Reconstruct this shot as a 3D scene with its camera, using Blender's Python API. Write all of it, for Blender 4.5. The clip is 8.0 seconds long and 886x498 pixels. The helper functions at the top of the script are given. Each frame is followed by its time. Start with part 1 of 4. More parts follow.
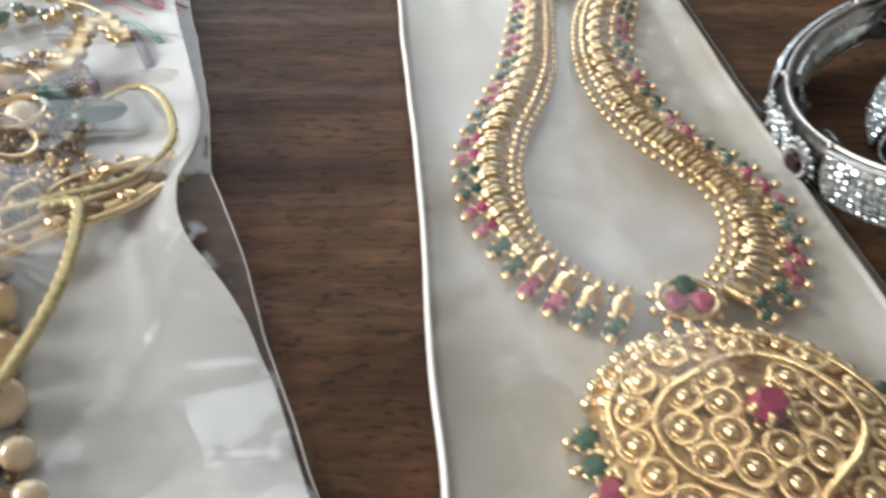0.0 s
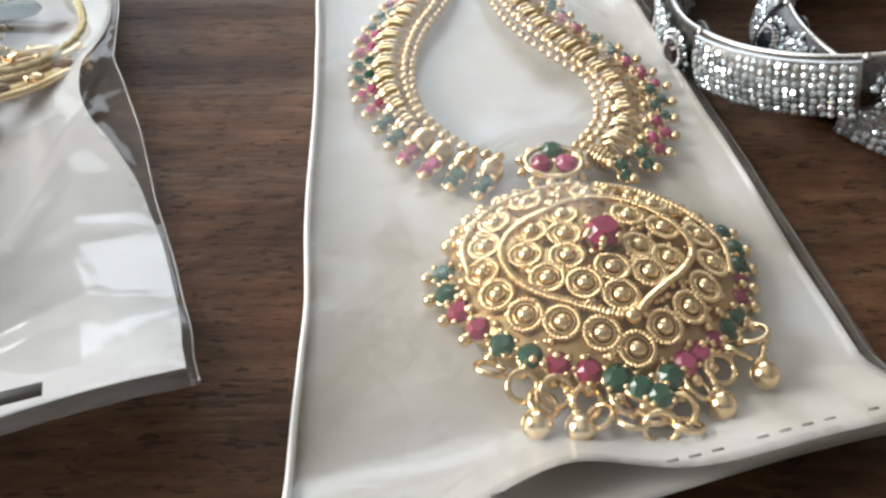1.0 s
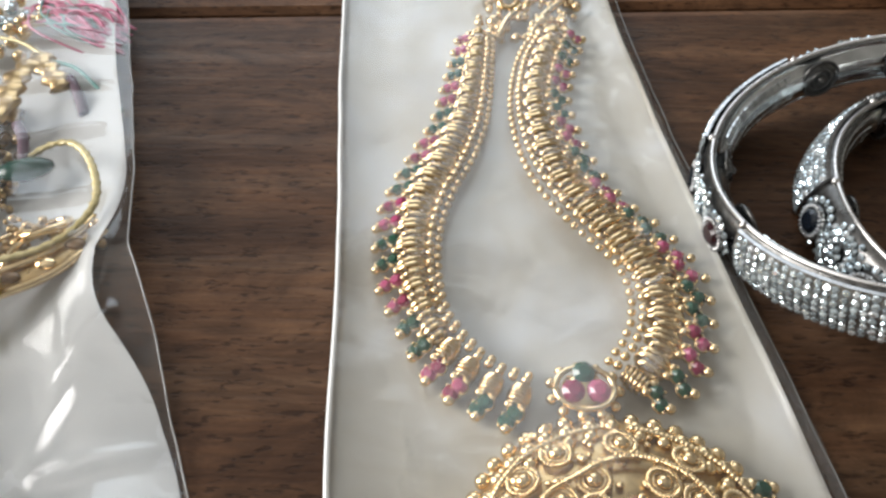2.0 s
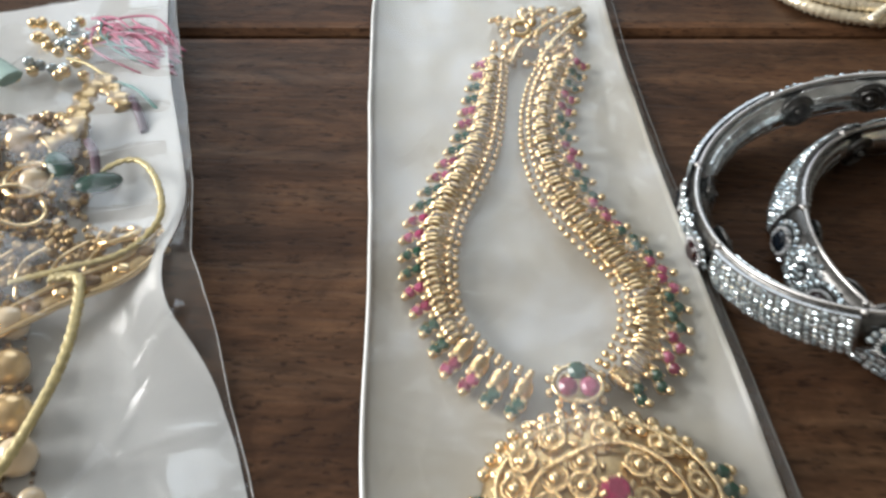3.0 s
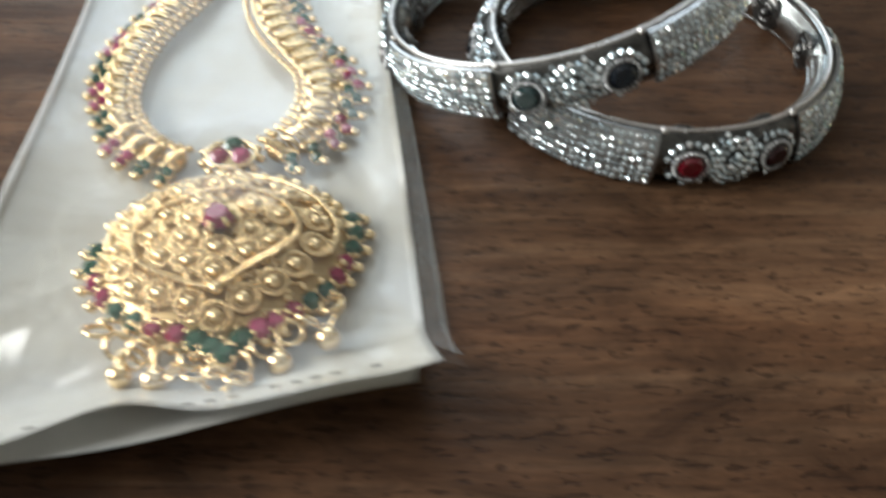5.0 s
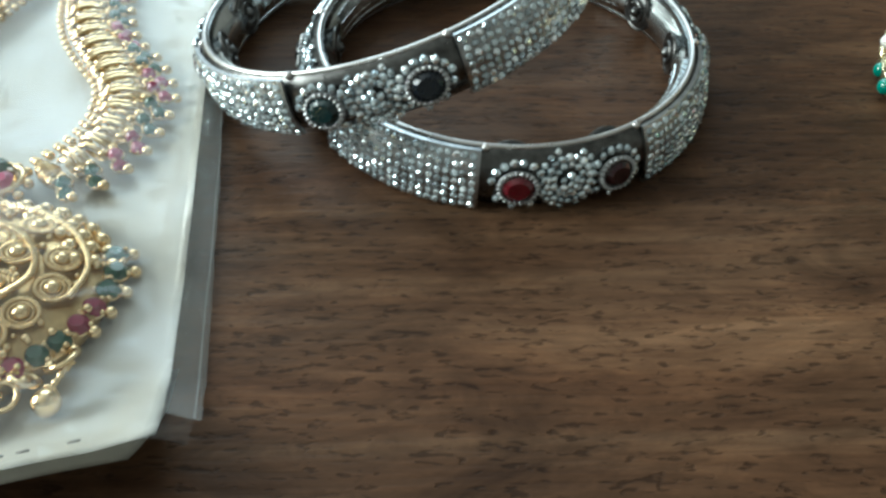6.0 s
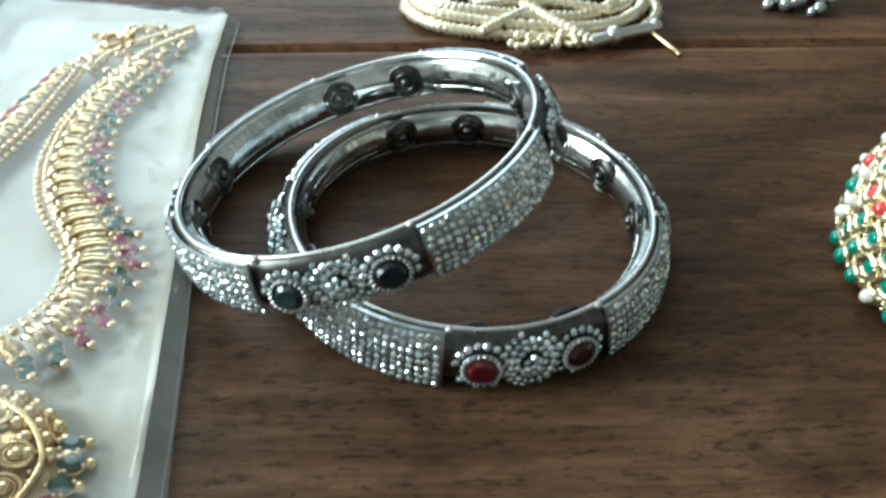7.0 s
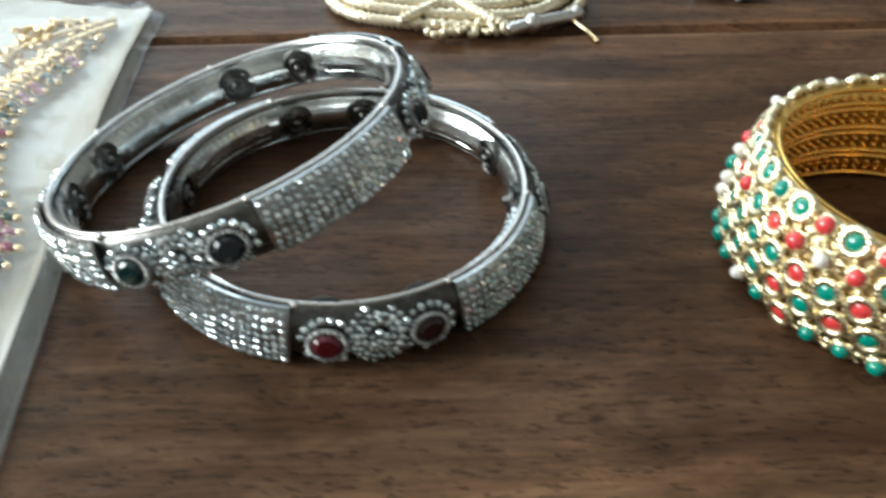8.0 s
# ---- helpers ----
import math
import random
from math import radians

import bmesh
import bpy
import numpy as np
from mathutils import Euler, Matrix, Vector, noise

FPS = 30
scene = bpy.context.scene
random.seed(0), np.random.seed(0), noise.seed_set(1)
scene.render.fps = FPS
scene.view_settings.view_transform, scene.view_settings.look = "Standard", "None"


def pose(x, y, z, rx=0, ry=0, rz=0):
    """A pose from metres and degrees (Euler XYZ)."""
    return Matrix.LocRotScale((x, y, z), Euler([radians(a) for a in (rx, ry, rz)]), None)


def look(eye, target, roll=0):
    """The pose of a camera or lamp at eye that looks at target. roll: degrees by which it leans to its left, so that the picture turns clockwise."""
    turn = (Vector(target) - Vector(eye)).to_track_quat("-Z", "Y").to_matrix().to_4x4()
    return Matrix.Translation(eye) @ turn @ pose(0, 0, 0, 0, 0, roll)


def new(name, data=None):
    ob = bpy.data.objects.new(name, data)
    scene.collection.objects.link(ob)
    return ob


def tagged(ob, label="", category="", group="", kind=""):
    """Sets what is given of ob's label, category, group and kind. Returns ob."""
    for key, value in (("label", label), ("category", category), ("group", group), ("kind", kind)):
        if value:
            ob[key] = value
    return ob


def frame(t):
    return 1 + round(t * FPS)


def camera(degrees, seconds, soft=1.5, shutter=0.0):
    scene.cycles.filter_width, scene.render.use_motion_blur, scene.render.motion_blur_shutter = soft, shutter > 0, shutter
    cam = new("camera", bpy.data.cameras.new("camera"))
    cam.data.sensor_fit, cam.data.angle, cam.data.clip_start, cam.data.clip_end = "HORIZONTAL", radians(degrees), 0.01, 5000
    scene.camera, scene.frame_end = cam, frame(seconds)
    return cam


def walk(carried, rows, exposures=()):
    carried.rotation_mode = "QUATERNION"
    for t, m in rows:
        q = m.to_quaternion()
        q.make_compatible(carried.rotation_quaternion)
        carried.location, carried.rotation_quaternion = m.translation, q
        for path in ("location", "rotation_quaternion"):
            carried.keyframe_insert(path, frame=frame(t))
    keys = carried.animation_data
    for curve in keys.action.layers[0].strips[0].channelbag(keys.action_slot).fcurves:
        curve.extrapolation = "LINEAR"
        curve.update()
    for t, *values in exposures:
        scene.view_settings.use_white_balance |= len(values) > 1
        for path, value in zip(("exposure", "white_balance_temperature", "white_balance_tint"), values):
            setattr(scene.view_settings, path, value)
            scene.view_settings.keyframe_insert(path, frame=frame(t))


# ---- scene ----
cam = camera(61.1, 8.0, soft=2.7, shutter=0.45)
METRES, EYE, TILT, LEAN, TURN = 0.2816, 0.09372, -46.0, 0.0, 0.0
ROWS = [
    (0.0, 0.0029, -0.0002, -0.0024, 0.366, 0.365, 0.145),
    (0.5, 0.0544, -0.0217, -0.0495, -0.14, 0.82, 0.37),
    (1.0, 0.0653, -0.0275, -0.0769, -0.49, -0.13, 0.45),
    (1.5, 0.0516, -0.0115, 0.0187, 0.249, -1.377, 0.194),
    (1.7, 0.0539, 0.005, 0.0568, 0.11, -1.83, -0.26),
    (2.8, 0.063, -0.0468, 0.0938, 2.2636, -3.6367, -1.3561),
    (3.0, 0.0523, -0.0809, 0.093, 1.35, -3.97, -1.74),
    (3.5, 0.0648, -0.1535, 0.0487, 0.57, -2.32, -1.91),
    (4.0, 0.1092, -0.1708, 0.0183, 0.7, -2.35, -1.54),
    (4.5, 0.1939, -0.1363, -0.0237, -0.35, -2.15, -0.4),
    (5.0, 0.2719, -0.0943, -0.0736, -0.4, -1.9, -0.15),
    (5.2, 0.3130, -0.0640, -0.0817, -0.1, -2.3, -0.1541),
    (6.3, 0.3923, -0.0242, -0.0483, -1.2958, -0.9188, 0.6787),
    (6.5, 0.3941, -0.0233, -0.0331, -1.41, 0.82, 0.68),
    (7.0, 0.4006, -0.0372, -0.0013, -2.09, 4.77, 0.22),
    (7.5, 0.4303, -0.0405, 0.0021, -1.11, 6.14, -0.0),
    (8.0, 0.4991, -0.0393, -0.0202, -0.94, 5.23, 0.62),
]
walk(cam, [(t, pose(0, 0, EYE, TILT, LEAN, TURN) @ pose(METRES * x, METRES * y, METRES * z, 90 + pitch, roll, yaw)) for t, x, y, z, yaw, pitch, roll in ROWS],
     [(0.0, -0.31, 6500, 10), (0.5, -0.22, 6460, 10), (1.0, -0.08, 6430, 10), (1.5, -0.14, 6410, 10), (3.5, -0.34, 6330, 8), (4.5, -0.05, 6280, 6), (5.2, 0.08, 6180, 4), (6.3, 0.13, 5650, -10), (7.2, 0.15, 5620, -8), (7.7, 0.14, 5830, -4), (8.0, 0.14, 5980, -1)])

U = 0.00088  # metres to one unit of the plan

# ---- world, window light ----
sky_world = bpy.data.worlds.new("sky")
scene.world = sky_world
sky_world.use_nodes = True
wn = sky_world.node_tree
sky = wn.nodes.new("ShaderNodeTexSky")
sky.sky_type = "NISHITA"
sky.sun_disc = False
sky.sun_elevation, sky.sun_rotation = radians(40), radians(150)
wn.links.new(sky.outputs["Color"], wn.nodes["Background"].inputs["Color"])
wn.nodes["Background"].inputs["Strength"].default_value = 0.1


def window_lamp(name, eye, target, wide, tall, watts, colour):
    data = bpy.data.lights.new(name, "AREA")
    data.shape, data.size, data.size_y = "RECTANGLE", wide, tall
    data.energy, data.color = watts, colour
    ob = new(name, data)
    ob.matrix_world = look(eye, target)
    return ob


window_lamp("window_daylight", (-0.3, 1.58, 1.0), (-0.3, 0.0, 0.6), 1.4, 1.15, 19, (0.88, 0.95, 1.0))
window_lamp("side_window_daylight", (-1.68, 0.2, 0.75), (0.0, 0.2, 0.75), 1.0, 1.1, 74, (1.0, 0.965, 0.92))
scene.view_settings.exposure = 0.0


# ---- materials ----
def material(name):
    m = bpy.data.materials.new(name)
    m.use_nodes = True
    return m, m.node_tree, m.node_tree.nodes["Principled BSDF"]


def ramp(nt, src, stops):
    r = nt.nodes.new("ShaderNodeValToRGB")
    while len(r.color_ramp.elements) < len(stops):
        r.color_ramp.elements.new(0.5)
    for e, (at, c) in zip(r.color_ramp.elements, stops):
        e.position, e.color = at, (*c, 1)
    nt.links.new(src, r.inputs[0])
    return r.outputs[0]


def noise_node(nt, scale, detail=4.0, stretch=(1, 1, 1), rough=0.55, warp=0.0):
    co = nt.nodes.new("ShaderNodeTexCoord")
    mp = nt.nodes.new("ShaderNodeMapping")
    mp.inputs["Scale"].default_value = stretch
    n = nt.nodes.new("ShaderNodeTexNoise")
    n.inputs["Scale"].default_value = scale
    n.inputs["Detail"].default_value = detail
    n.inputs["Roughness"].default_value = rough
    n.inputs["Distortion"].default_value = warp
    nt.links.new(co.outputs["Object"], mp.inputs[0])
    nt.links.new(mp.outputs[0], n.inputs["Vector"])
    return n.outputs["Fac"]


def mixed(nt, kind, a, b, fac):
    m = nt.nodes.new("ShaderNodeMix")
    m.data_type, m.blend_type = "RGBA", kind
    for sock, v in ((m.inputs["Factor"], fac), (m.inputs["A"], a), (m.inputs["B"], b)):
        if isinstance(v, (int, float)):
            sock.default_value = v
        elif isinstance(v, tuple):
            sock.default_value = (*v, 1)
        else:
            nt.links.new(v, sock)
    return m.outputs["Result"]


def bumped(nt, bsdf, height, strength, distance):
    b = nt.nodes.new("ShaderNodeBump")
    b.inputs["Strength"].default_value = strength
    b.inputs["Distance"].default_value = distance
    nt.links.new(height, b.inputs["Height"])
    nt.links.new(b.outputs[0], bsdf.inputs["Normal"])


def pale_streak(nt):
    """A long paler ellipse set along one plank, its edges broken by noise."""
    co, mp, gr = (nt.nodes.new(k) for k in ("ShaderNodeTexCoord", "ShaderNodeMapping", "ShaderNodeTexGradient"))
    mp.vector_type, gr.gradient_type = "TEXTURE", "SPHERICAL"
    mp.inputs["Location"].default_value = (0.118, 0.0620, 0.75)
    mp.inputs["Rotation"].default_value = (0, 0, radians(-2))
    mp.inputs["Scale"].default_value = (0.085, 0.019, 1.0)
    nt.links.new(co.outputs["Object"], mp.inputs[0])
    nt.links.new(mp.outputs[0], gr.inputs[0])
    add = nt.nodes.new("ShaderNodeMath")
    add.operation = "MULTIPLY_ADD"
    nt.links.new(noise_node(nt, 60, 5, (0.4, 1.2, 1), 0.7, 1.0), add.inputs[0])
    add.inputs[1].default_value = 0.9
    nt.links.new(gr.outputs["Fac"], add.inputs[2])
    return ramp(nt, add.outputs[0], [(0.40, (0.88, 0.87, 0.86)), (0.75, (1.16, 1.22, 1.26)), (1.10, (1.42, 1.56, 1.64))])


def wood_material(name, lift):
    """Brown wood: soft bands along the grain, fine fibres, small dark pores in clusters and a few ragged chips."""
    m, nt, b = material(name)
    broad = noise_node(nt, 16, 3, (0.3, 1.7, 1), 0.5, 0.4)
    band = noise_node(nt, 95, 5, (0.10, 1.3, 1), 0.6, 0.5)
    fibre = noise_node(nt, 700, 4, (0.09, 1.2, 1), 0.6, 0.2)
    pores = noise_node(nt, 1250, 2, (0.26, 1.0, 1), 0.5, 0.2)
    cluster = noise_node(nt, 55, 7, (0.45, 1.2, 1), 0.72, 0.9)
    chip = noise_node(nt, 210, 8, (0.45, 1.1, 1), 0.82, 1.4)
    c = ramp(nt, band, [(0.28, (0.056 * lift, 0.0258 * lift, 0.0128 * lift)), (0.5, (0.080 * lift, 0.0405 * lift, 0.0210 * lift)),
                        (0.72, (0.106 * lift, 0.0595 * lift, 0.0335 * lift))])
    c = mixed(nt, "MULTIPLY", c, ramp(nt, broad, [(0.32, (0.66, 0.62, 0.60)), (0.5, (1.0, 1.0, 1.0)), (0.66, (1.38, 1.36, 1.32))]), 1.0)
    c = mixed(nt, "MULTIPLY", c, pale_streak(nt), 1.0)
    c = mixed(nt, "MULTIPLY", c, ramp(nt, fibre, [(0.3, (0.78, 0.77, 0.76)), (0.5, (1, 1, 1)), (0.7, (1.2, 1.18, 1.15))]), 1.0)
    c = mixed(nt, "MULTIPLY", c, ramp(nt, cluster, [(0.34, (0.48, 0.47, 0.46)), (0.52, (1, 1, 1)), (0.68, (1.45, 1.45, 1.42))]), 1.0)
    thick = ramp(nt, cluster, [(0.40, (0, 0, 0)), (0.58, (1, 1, 1))])
    pit = ramp(nt, pores, [(0.35, (0.10, 0.09, 0.09)), (0.41, (1, 1, 1))])
    c = mixed(nt, "MULTIPLY", c, pit, 0.55)
    ragged = mixed(nt, "MIX", (1, 1, 1), ramp(nt, chip, [(0.30, (0.25, 0.23, 0.22)), (0.48, (1, 1, 1)), (0.56, (1, 1, 1)), (0.70, (1.4, 1.37, 1.32))]), thick)
    c = mixed(nt, "MULTIPLY", c, ragged, 0.85)
    nt.links.new(c, b.inputs["Base Color"])
    nt.links.new(ramp(nt, band, [(0.3, (0.58, 0.58, 0.58)), (0.7, (0.42, 0.42, 0.42))]), b.inputs["Roughness"])
    b.inputs["Specular IOR Level"].default_value = 0.13
    bumped(nt, b, mixed(nt, "MULTIPLY", fibre, pit, 1.0), 0.5, 0.0004)
    return m


def plain(name, colour, rough, metal=0.0, spot=0.15, scale=300, bump=0.0, coat=0.0, spec=0.5):
    m, nt, b = material(name)
    n = noise_node(nt, scale, 4)
    lo, hi = tuple(c * (1 - spot) for c in colour), tuple(min(1, c * (1 + spot)) for c in colour)
    nt.links.new(ramp(nt, n, [(0.3, lo), (0.7, hi)]), b.inputs["Base Color"])
    nt.links.new(ramp(nt, noise_node(nt, scale * 0.4, 3), [(0.3, (rough * 0.75,) * 3), (0.7, (min(1, rough * 1.3),) * 3)]), b.inputs["Roughness"])
    b.inputs["Metallic"].default_value = metal
    b.inputs["Coat Weight"].default_value = coat
    b.inputs["Coat Roughness"].default_value = 0.06
    b.inputs["Specular IOR Level"].default_value = spec
    if bump:
        bumped(nt, b, n, bump, 0.0003)
    return m


def film_material(name, haze, rough, shine, crumple, edge=0.5):
    """Thin clear film: mostly let through, with a skin of gloss and a little milkiness."""
    m = bpy.data.materials.new(name)
    m.use_nodes = True
    nt = m.node_tree
    nt.nodes.remove(nt.nodes["Principled BSDF"])
    out = nt.nodes["Material Output"]
    tr, gl, df = (nt.nodes.new(k) for k in ("ShaderNodeBsdfTransparent", "ShaderNodeBsdfGlossy", "ShaderNodeBsdfDiffuse"))
    tr.inputs[0].default_value = (0.97, 0.97, 0.96, 1)
    gl.inputs["Roughness"].default_value = rough
    df.inputs[0].default_value = (0.85, 0.86, 0.85, 1)
    a, g = nt.nodes.new("ShaderNodeMixShader"), nt.nodes.new("ShaderNodeMixShader")
    lw = nt.nodes.new("ShaderNodeLayerWeight")
    lw.inputs["Blend"].default_value = 0.5
    pw, fr = nt.nodes.new("ShaderNodeMath"), nt.nodes.new("ShaderNodeMath")
    pw.operation, fr.operation = "POWER", "MULTIPLY_ADD"
    nt.links.new(lw.outputs["Facing"], pw.inputs[0])
    pw.inputs[1].default_value = 3.5
    nt.links.new(pw.outputs[0], fr.inputs[0])
    fr.inputs[1].default_value, fr.inputs[2].default_value = edge, shine
    cloud = nt.nodes.new("ShaderNodeMath")
    cloud.operation = "MULTIPLY"
    nt.links.new(noise_node(nt, 60, 4), cloud.inputs[0])
    cloud.inputs[1].default_value = haze * 2
    nt.links.new(cloud.outputs[0], a.inputs[0])
    nt.links.new(tr.outputs[0], a.inputs[1])
    nt.links.new(df.outputs[0], a.inputs[2])
    nt.links.new(fr.outputs[0], g.inputs[0])
    nt.links.new(a.outputs[0], g.inputs[1])
    nt.links.new(gl.outputs[0], g.inputs[2])
    nt.links.new(g.outputs[0], out.inputs["Surface"])
    b = nt.nodes.new("ShaderNodeBump")
    b.inputs["Strength"].default_value, b.inputs["Distance"].default_value = crumple, 0.0006
    nt.links.new(noise_node(nt, 90, 3, (1, 1, 1), 0.5, 0.8), b.inputs["Height"])
    nt.links.new(b.outputs[0], gl.inputs["Normal"])
    return m


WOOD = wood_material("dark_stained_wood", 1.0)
# lighter wood for the bevelled plank edges
EDGEWOOD = wood_material("lighter_wood_edge", 1.5)
PAPER, nt, b = material("pearly_white_card")
# warm and cool mottle puts the card's window sheen into its base colour
pearl = ramp(nt, noise_node(nt, 34, 4, (1, 1, 1), 0.55, 0.8), [(0.34, (0.70, 0.665, 0.585)), (0.5, (0.78, 0.76, 0.71)), (0.66, (0.86, 0.865, 0.865))])
nt.links.new(pearl, b.inputs["Base Color"])
nt.links.new(ramp(nt, noise_node(nt, 26, 4), [(0.35, (0.24, 0.24, 0.24)), (0.65, (0.46, 0.46, 0.46))]), b.inputs["Roughness"])
b.inputs["Coat Weight"].default_value, b.inputs["Coat Roughness"].default_value = 0.7, 0.22
bumped(nt, b, noise_node(nt, 70, 4, (1, 1, 1), 0.55, 0.6), 0.45, 0.0010)
BAGCARD = plain("glossy_white_card", (0.84, 0.85, 0.855), 0.36, 0, 0.05, 30, 0.3, 0.7)
# grey base colour paints in the shade under the packet's lip
FLAP = plain("shaded_paper_back", (0.50, 0.49, 0.46), 0.5, spot=0.06, scale=60)
FILM = film_material("clear_film", 0.024, 0.19, 0.04, 0.9, 0.14)
BAGFILM = film_material("crumpled_clear_film", 0.008, 0.17, 0.075, 0.6, 0.28)
GOLD = plain("polished_gold", (0.82, 0.63, 0.37), 0.16, 1.0, 0.10, 700)
GOLDRAW = plain("dull_gold", (0.50, 0.36, 0.185), 0.34, 1.0, 0.2, 500)
PALEGOLD = plain("pale_gold_chain", (0.88, 0.78, 0.58), 0.26, 0.6, 0.1, 500)
DEEPGOLD = plain("deep_gold", (0.86, 0.56, 0.16), 0.2, 1.0, 0.1, 400)
BRIGHTGOLD = plain("bright_pale_gold", (0.95, 0.82, 0.56), 0.28, 1.0, 0.1, 500)
AMBER = plain("amber_hole", (0.30, 0.11, 0.025), 0.15, 0.0, 0.3, 300, 0, 0.5)
LINING = plain("mirror_lining", (0.60, 0.62, 0.62), 0.19, 1.0, 0.3, 130, 0.06)
SILVER = plain("polished_silver", (0.62, 0.60, 0.585), 0.32, 1.0, 0.08, 300)
PLATE = plain("grey_silver_plate", (0.36, 0.365, 0.37), 0.3, 1.0, 0.2, 500)
OXIDE = plain("blackened_silver", (0.10, 0.098, 0.095), 0.30, 1.0, 0.4, 500, 0.2)
CRYSTAL, nt, b = material("white_crystal")
info, geo, total = nt.nodes.new("ShaderNodeObjectInfo"), nt.nodes.new("ShaderNodeNewGeometry"), nt.nodes.new("ShaderNodeMath")
total.operation = "WRAP"
total.inputs[1].default_value, total.inputs[2].default_value = 1.0, 0.0
both = nt.nodes.new("ShaderNodeMath")
nt.links.new(info.outputs["Random"], both.inputs[0])
nt.links.new(geo.outputs["Random Per Island"], both.inputs[1])
nt.links.new(both.outputs[0], total.inputs[0])
nt.links.new(ramp(nt, total.outputs[0], [(0.0, (0.34, 0.39, 0.42)), (0.3, (0.54, 0.62, 0.66)), (0.7, (0.70, 0.79, 0.83)), (1.0, (0.90, 0.95, 0.98))]), b.inputs["Base Color"])
b.inputs["Metallic"].default_value, b.inputs["Roughness"].default_value = 0.76, 0.09
RUBY = plain("ruby_stone", (0.22, 0.016, 0.06), 0.14, 0.0, 0.2, 900, 0, 0.5, 0.5)
ROSE = plain("rose_stone", (0.36, 0.06, 0.14), 0.16, 0.0, 0.2, 900, 0, 0.5, 0.5)
EMERALD = plain("emerald_stone", (0.014, 0.062, 0.036), 0.15, 0.0, 0.2, 900, 0, 0.4, 0.5)
ONYX = plain("black_stone", (0.006, 0.009, 0.014), 0.10, 0.0, 0.1, 900, 0, 0.12, 0.3)
REDSTONE = plain("red_glass_stone", (0.075, 0.001, 0.006), 0.06, 0.0, 0.15, 900, 0, 0.3, 0.5)
WINE = plain("wine_stone", (0.018, 0.004, 0.006), 0.10, 0.0, 0.15, 900, 0, 0.15, 0.35)
CORAL = plain("coral_bead", (0.62, 0.045, 0.05), 0.14, 0.0, 0.1, 500, 0, 0.7)
TEAL = plain("teal_bead", (0.008, 0.23, 0.17), 0.14, 0.0, 0.12, 500, 0, 0.7)
WHITEPEARL = plain("white_pearl", (0.80, 0.76, 0.72), 0.18, 0.0, 0.05, 300, 0, 0.6)
CREAMPEARL = plain("cream_pearl", (0.66, 0.46, 0.22), 0.2, 0.5, 0.2, 150, 0, 0.8)
CORD = plain("olive_gold_cord", (0.50, 0.42, 0.21), 0.34, 0.2, 0.25, 900, 0.4)
PINK = plain("pink_thread", (0.58, 0.20, 0.31), 0.6, 0, 0.2, 900)
TURQ = plain("turquoise_thread", (0.13, 0.30, 0.28), 0.6, 0, 0.2, 900)
PURPLE = plain("dark_purple_thread", (0.06, 0.015, 0.04), 0.55, 0, 0.2, 900)
SMOKE = plain("smoky_bead", (0.20, 0.12, 0.06), 0.22, 0.3, 0.4, 400, 0, 0.1, 0.3)
GREYMETAL = plain("grey_metal_bead", (0.42, 0.44, 0.45), 0.22, 0.8, 0.15, 400)
INK = plain("dark_grey_strip", (0.10, 0.095, 0.09), 0.45, 0, 0.1, 200)
DASH = plain("grey_print", (0.16, 0.15, 0.14), 0.6, 0, 0.05, 200)
WALL = plain("wall_paint", (0.36, 0.345, 0.32), 0.8, 0, 0.05, 6)
CEIL = plain("ceiling_paint", (0.52, 0.51, 0.49), 0.85, 0, 0.04, 5)
FLOORM = plain("floor_stone", (0.22, 0.20, 0.18), 0.5, 0, 0.15, 9)
PLASTER = plain("window_paint", (0.7, 0.69, 0.66), 0.5, 0, 0.04, 20)


# ---- building helpers: everything below is in plan units ----
ORIGIN = {}


def thing(name, at, label, category, group="", turn=None):
    ob = new(name)
    ob.empty_display_size = 0.01
    ob.matrix_basis = Matrix.Translation(Vector(at) * U) @ (turn.to_4x4() if turn else Matrix())
    ORIGIN[ob.name] = Vector((0, 0, 0)) if turn else Vector(at)
    tagged(ob, label, category, group)
    return ob


def base_of(parent):
    top = parent
    while top.parent:
        top = top.parent
    return ORIGIN.get(top.name, Vector((0, 0, 0)))


def to_mesh(name, bm, mat, smooth=True, shift=Vector((0, 0, 0))):
    me = bpy.data.meshes.new(name)
    for v in bm.verts:
        v.co = (v.co - shift) * U
    bm.normal_update()
    bm.to_mesh(me)
    bm.free()
    for mm in (mat if isinstance(mat, (list, tuple)) else [mat]):
        me.materials.append(mm)
    if smooth:
        me.shade_smooth()
    return me


def part(name, bm, mat, parent, label="", smooth=True):
    ob = new(name, to_mesh(name, bm, mat, smooth, base_of(parent)))
    ob.parent = parent
    return tagged(ob, label)


def put(name, me, parent, m, label=""):
    """One more piece on a shared mesh, at the pose m in plan units."""
    ob = new(name, me)
    ob.parent = parent
    loc, rot, sca = m.decompose()
    ob.matrix_basis = Matrix.LocRotScale((loc - base_of(parent)) * U, rot, sca)
    return tagged(ob, label)


def along(p, d, up=(0, 0, 1)):
    """A pose at p whose x points along d and whose z is near up."""
    x = Vector(d).normalized()
    y = Vector(up).cross(x)
    if y.length < 1e-5:
        y = Vector((0, 1, 0))
    y.normalize()
    z = x.cross(y)
    return Matrix.Translation(p) @ Matrix((x, y, z)).transposed().to_4x4()


def facing(p, n, spin=0.0):
    """A pose at p whose z points along n."""
    return Matrix.Translation(p) @ Vector(n).to_track_quat("Z", "Y").to_matrix().to_4x4() @ Matrix.Rotation(spin, 4, "Z")


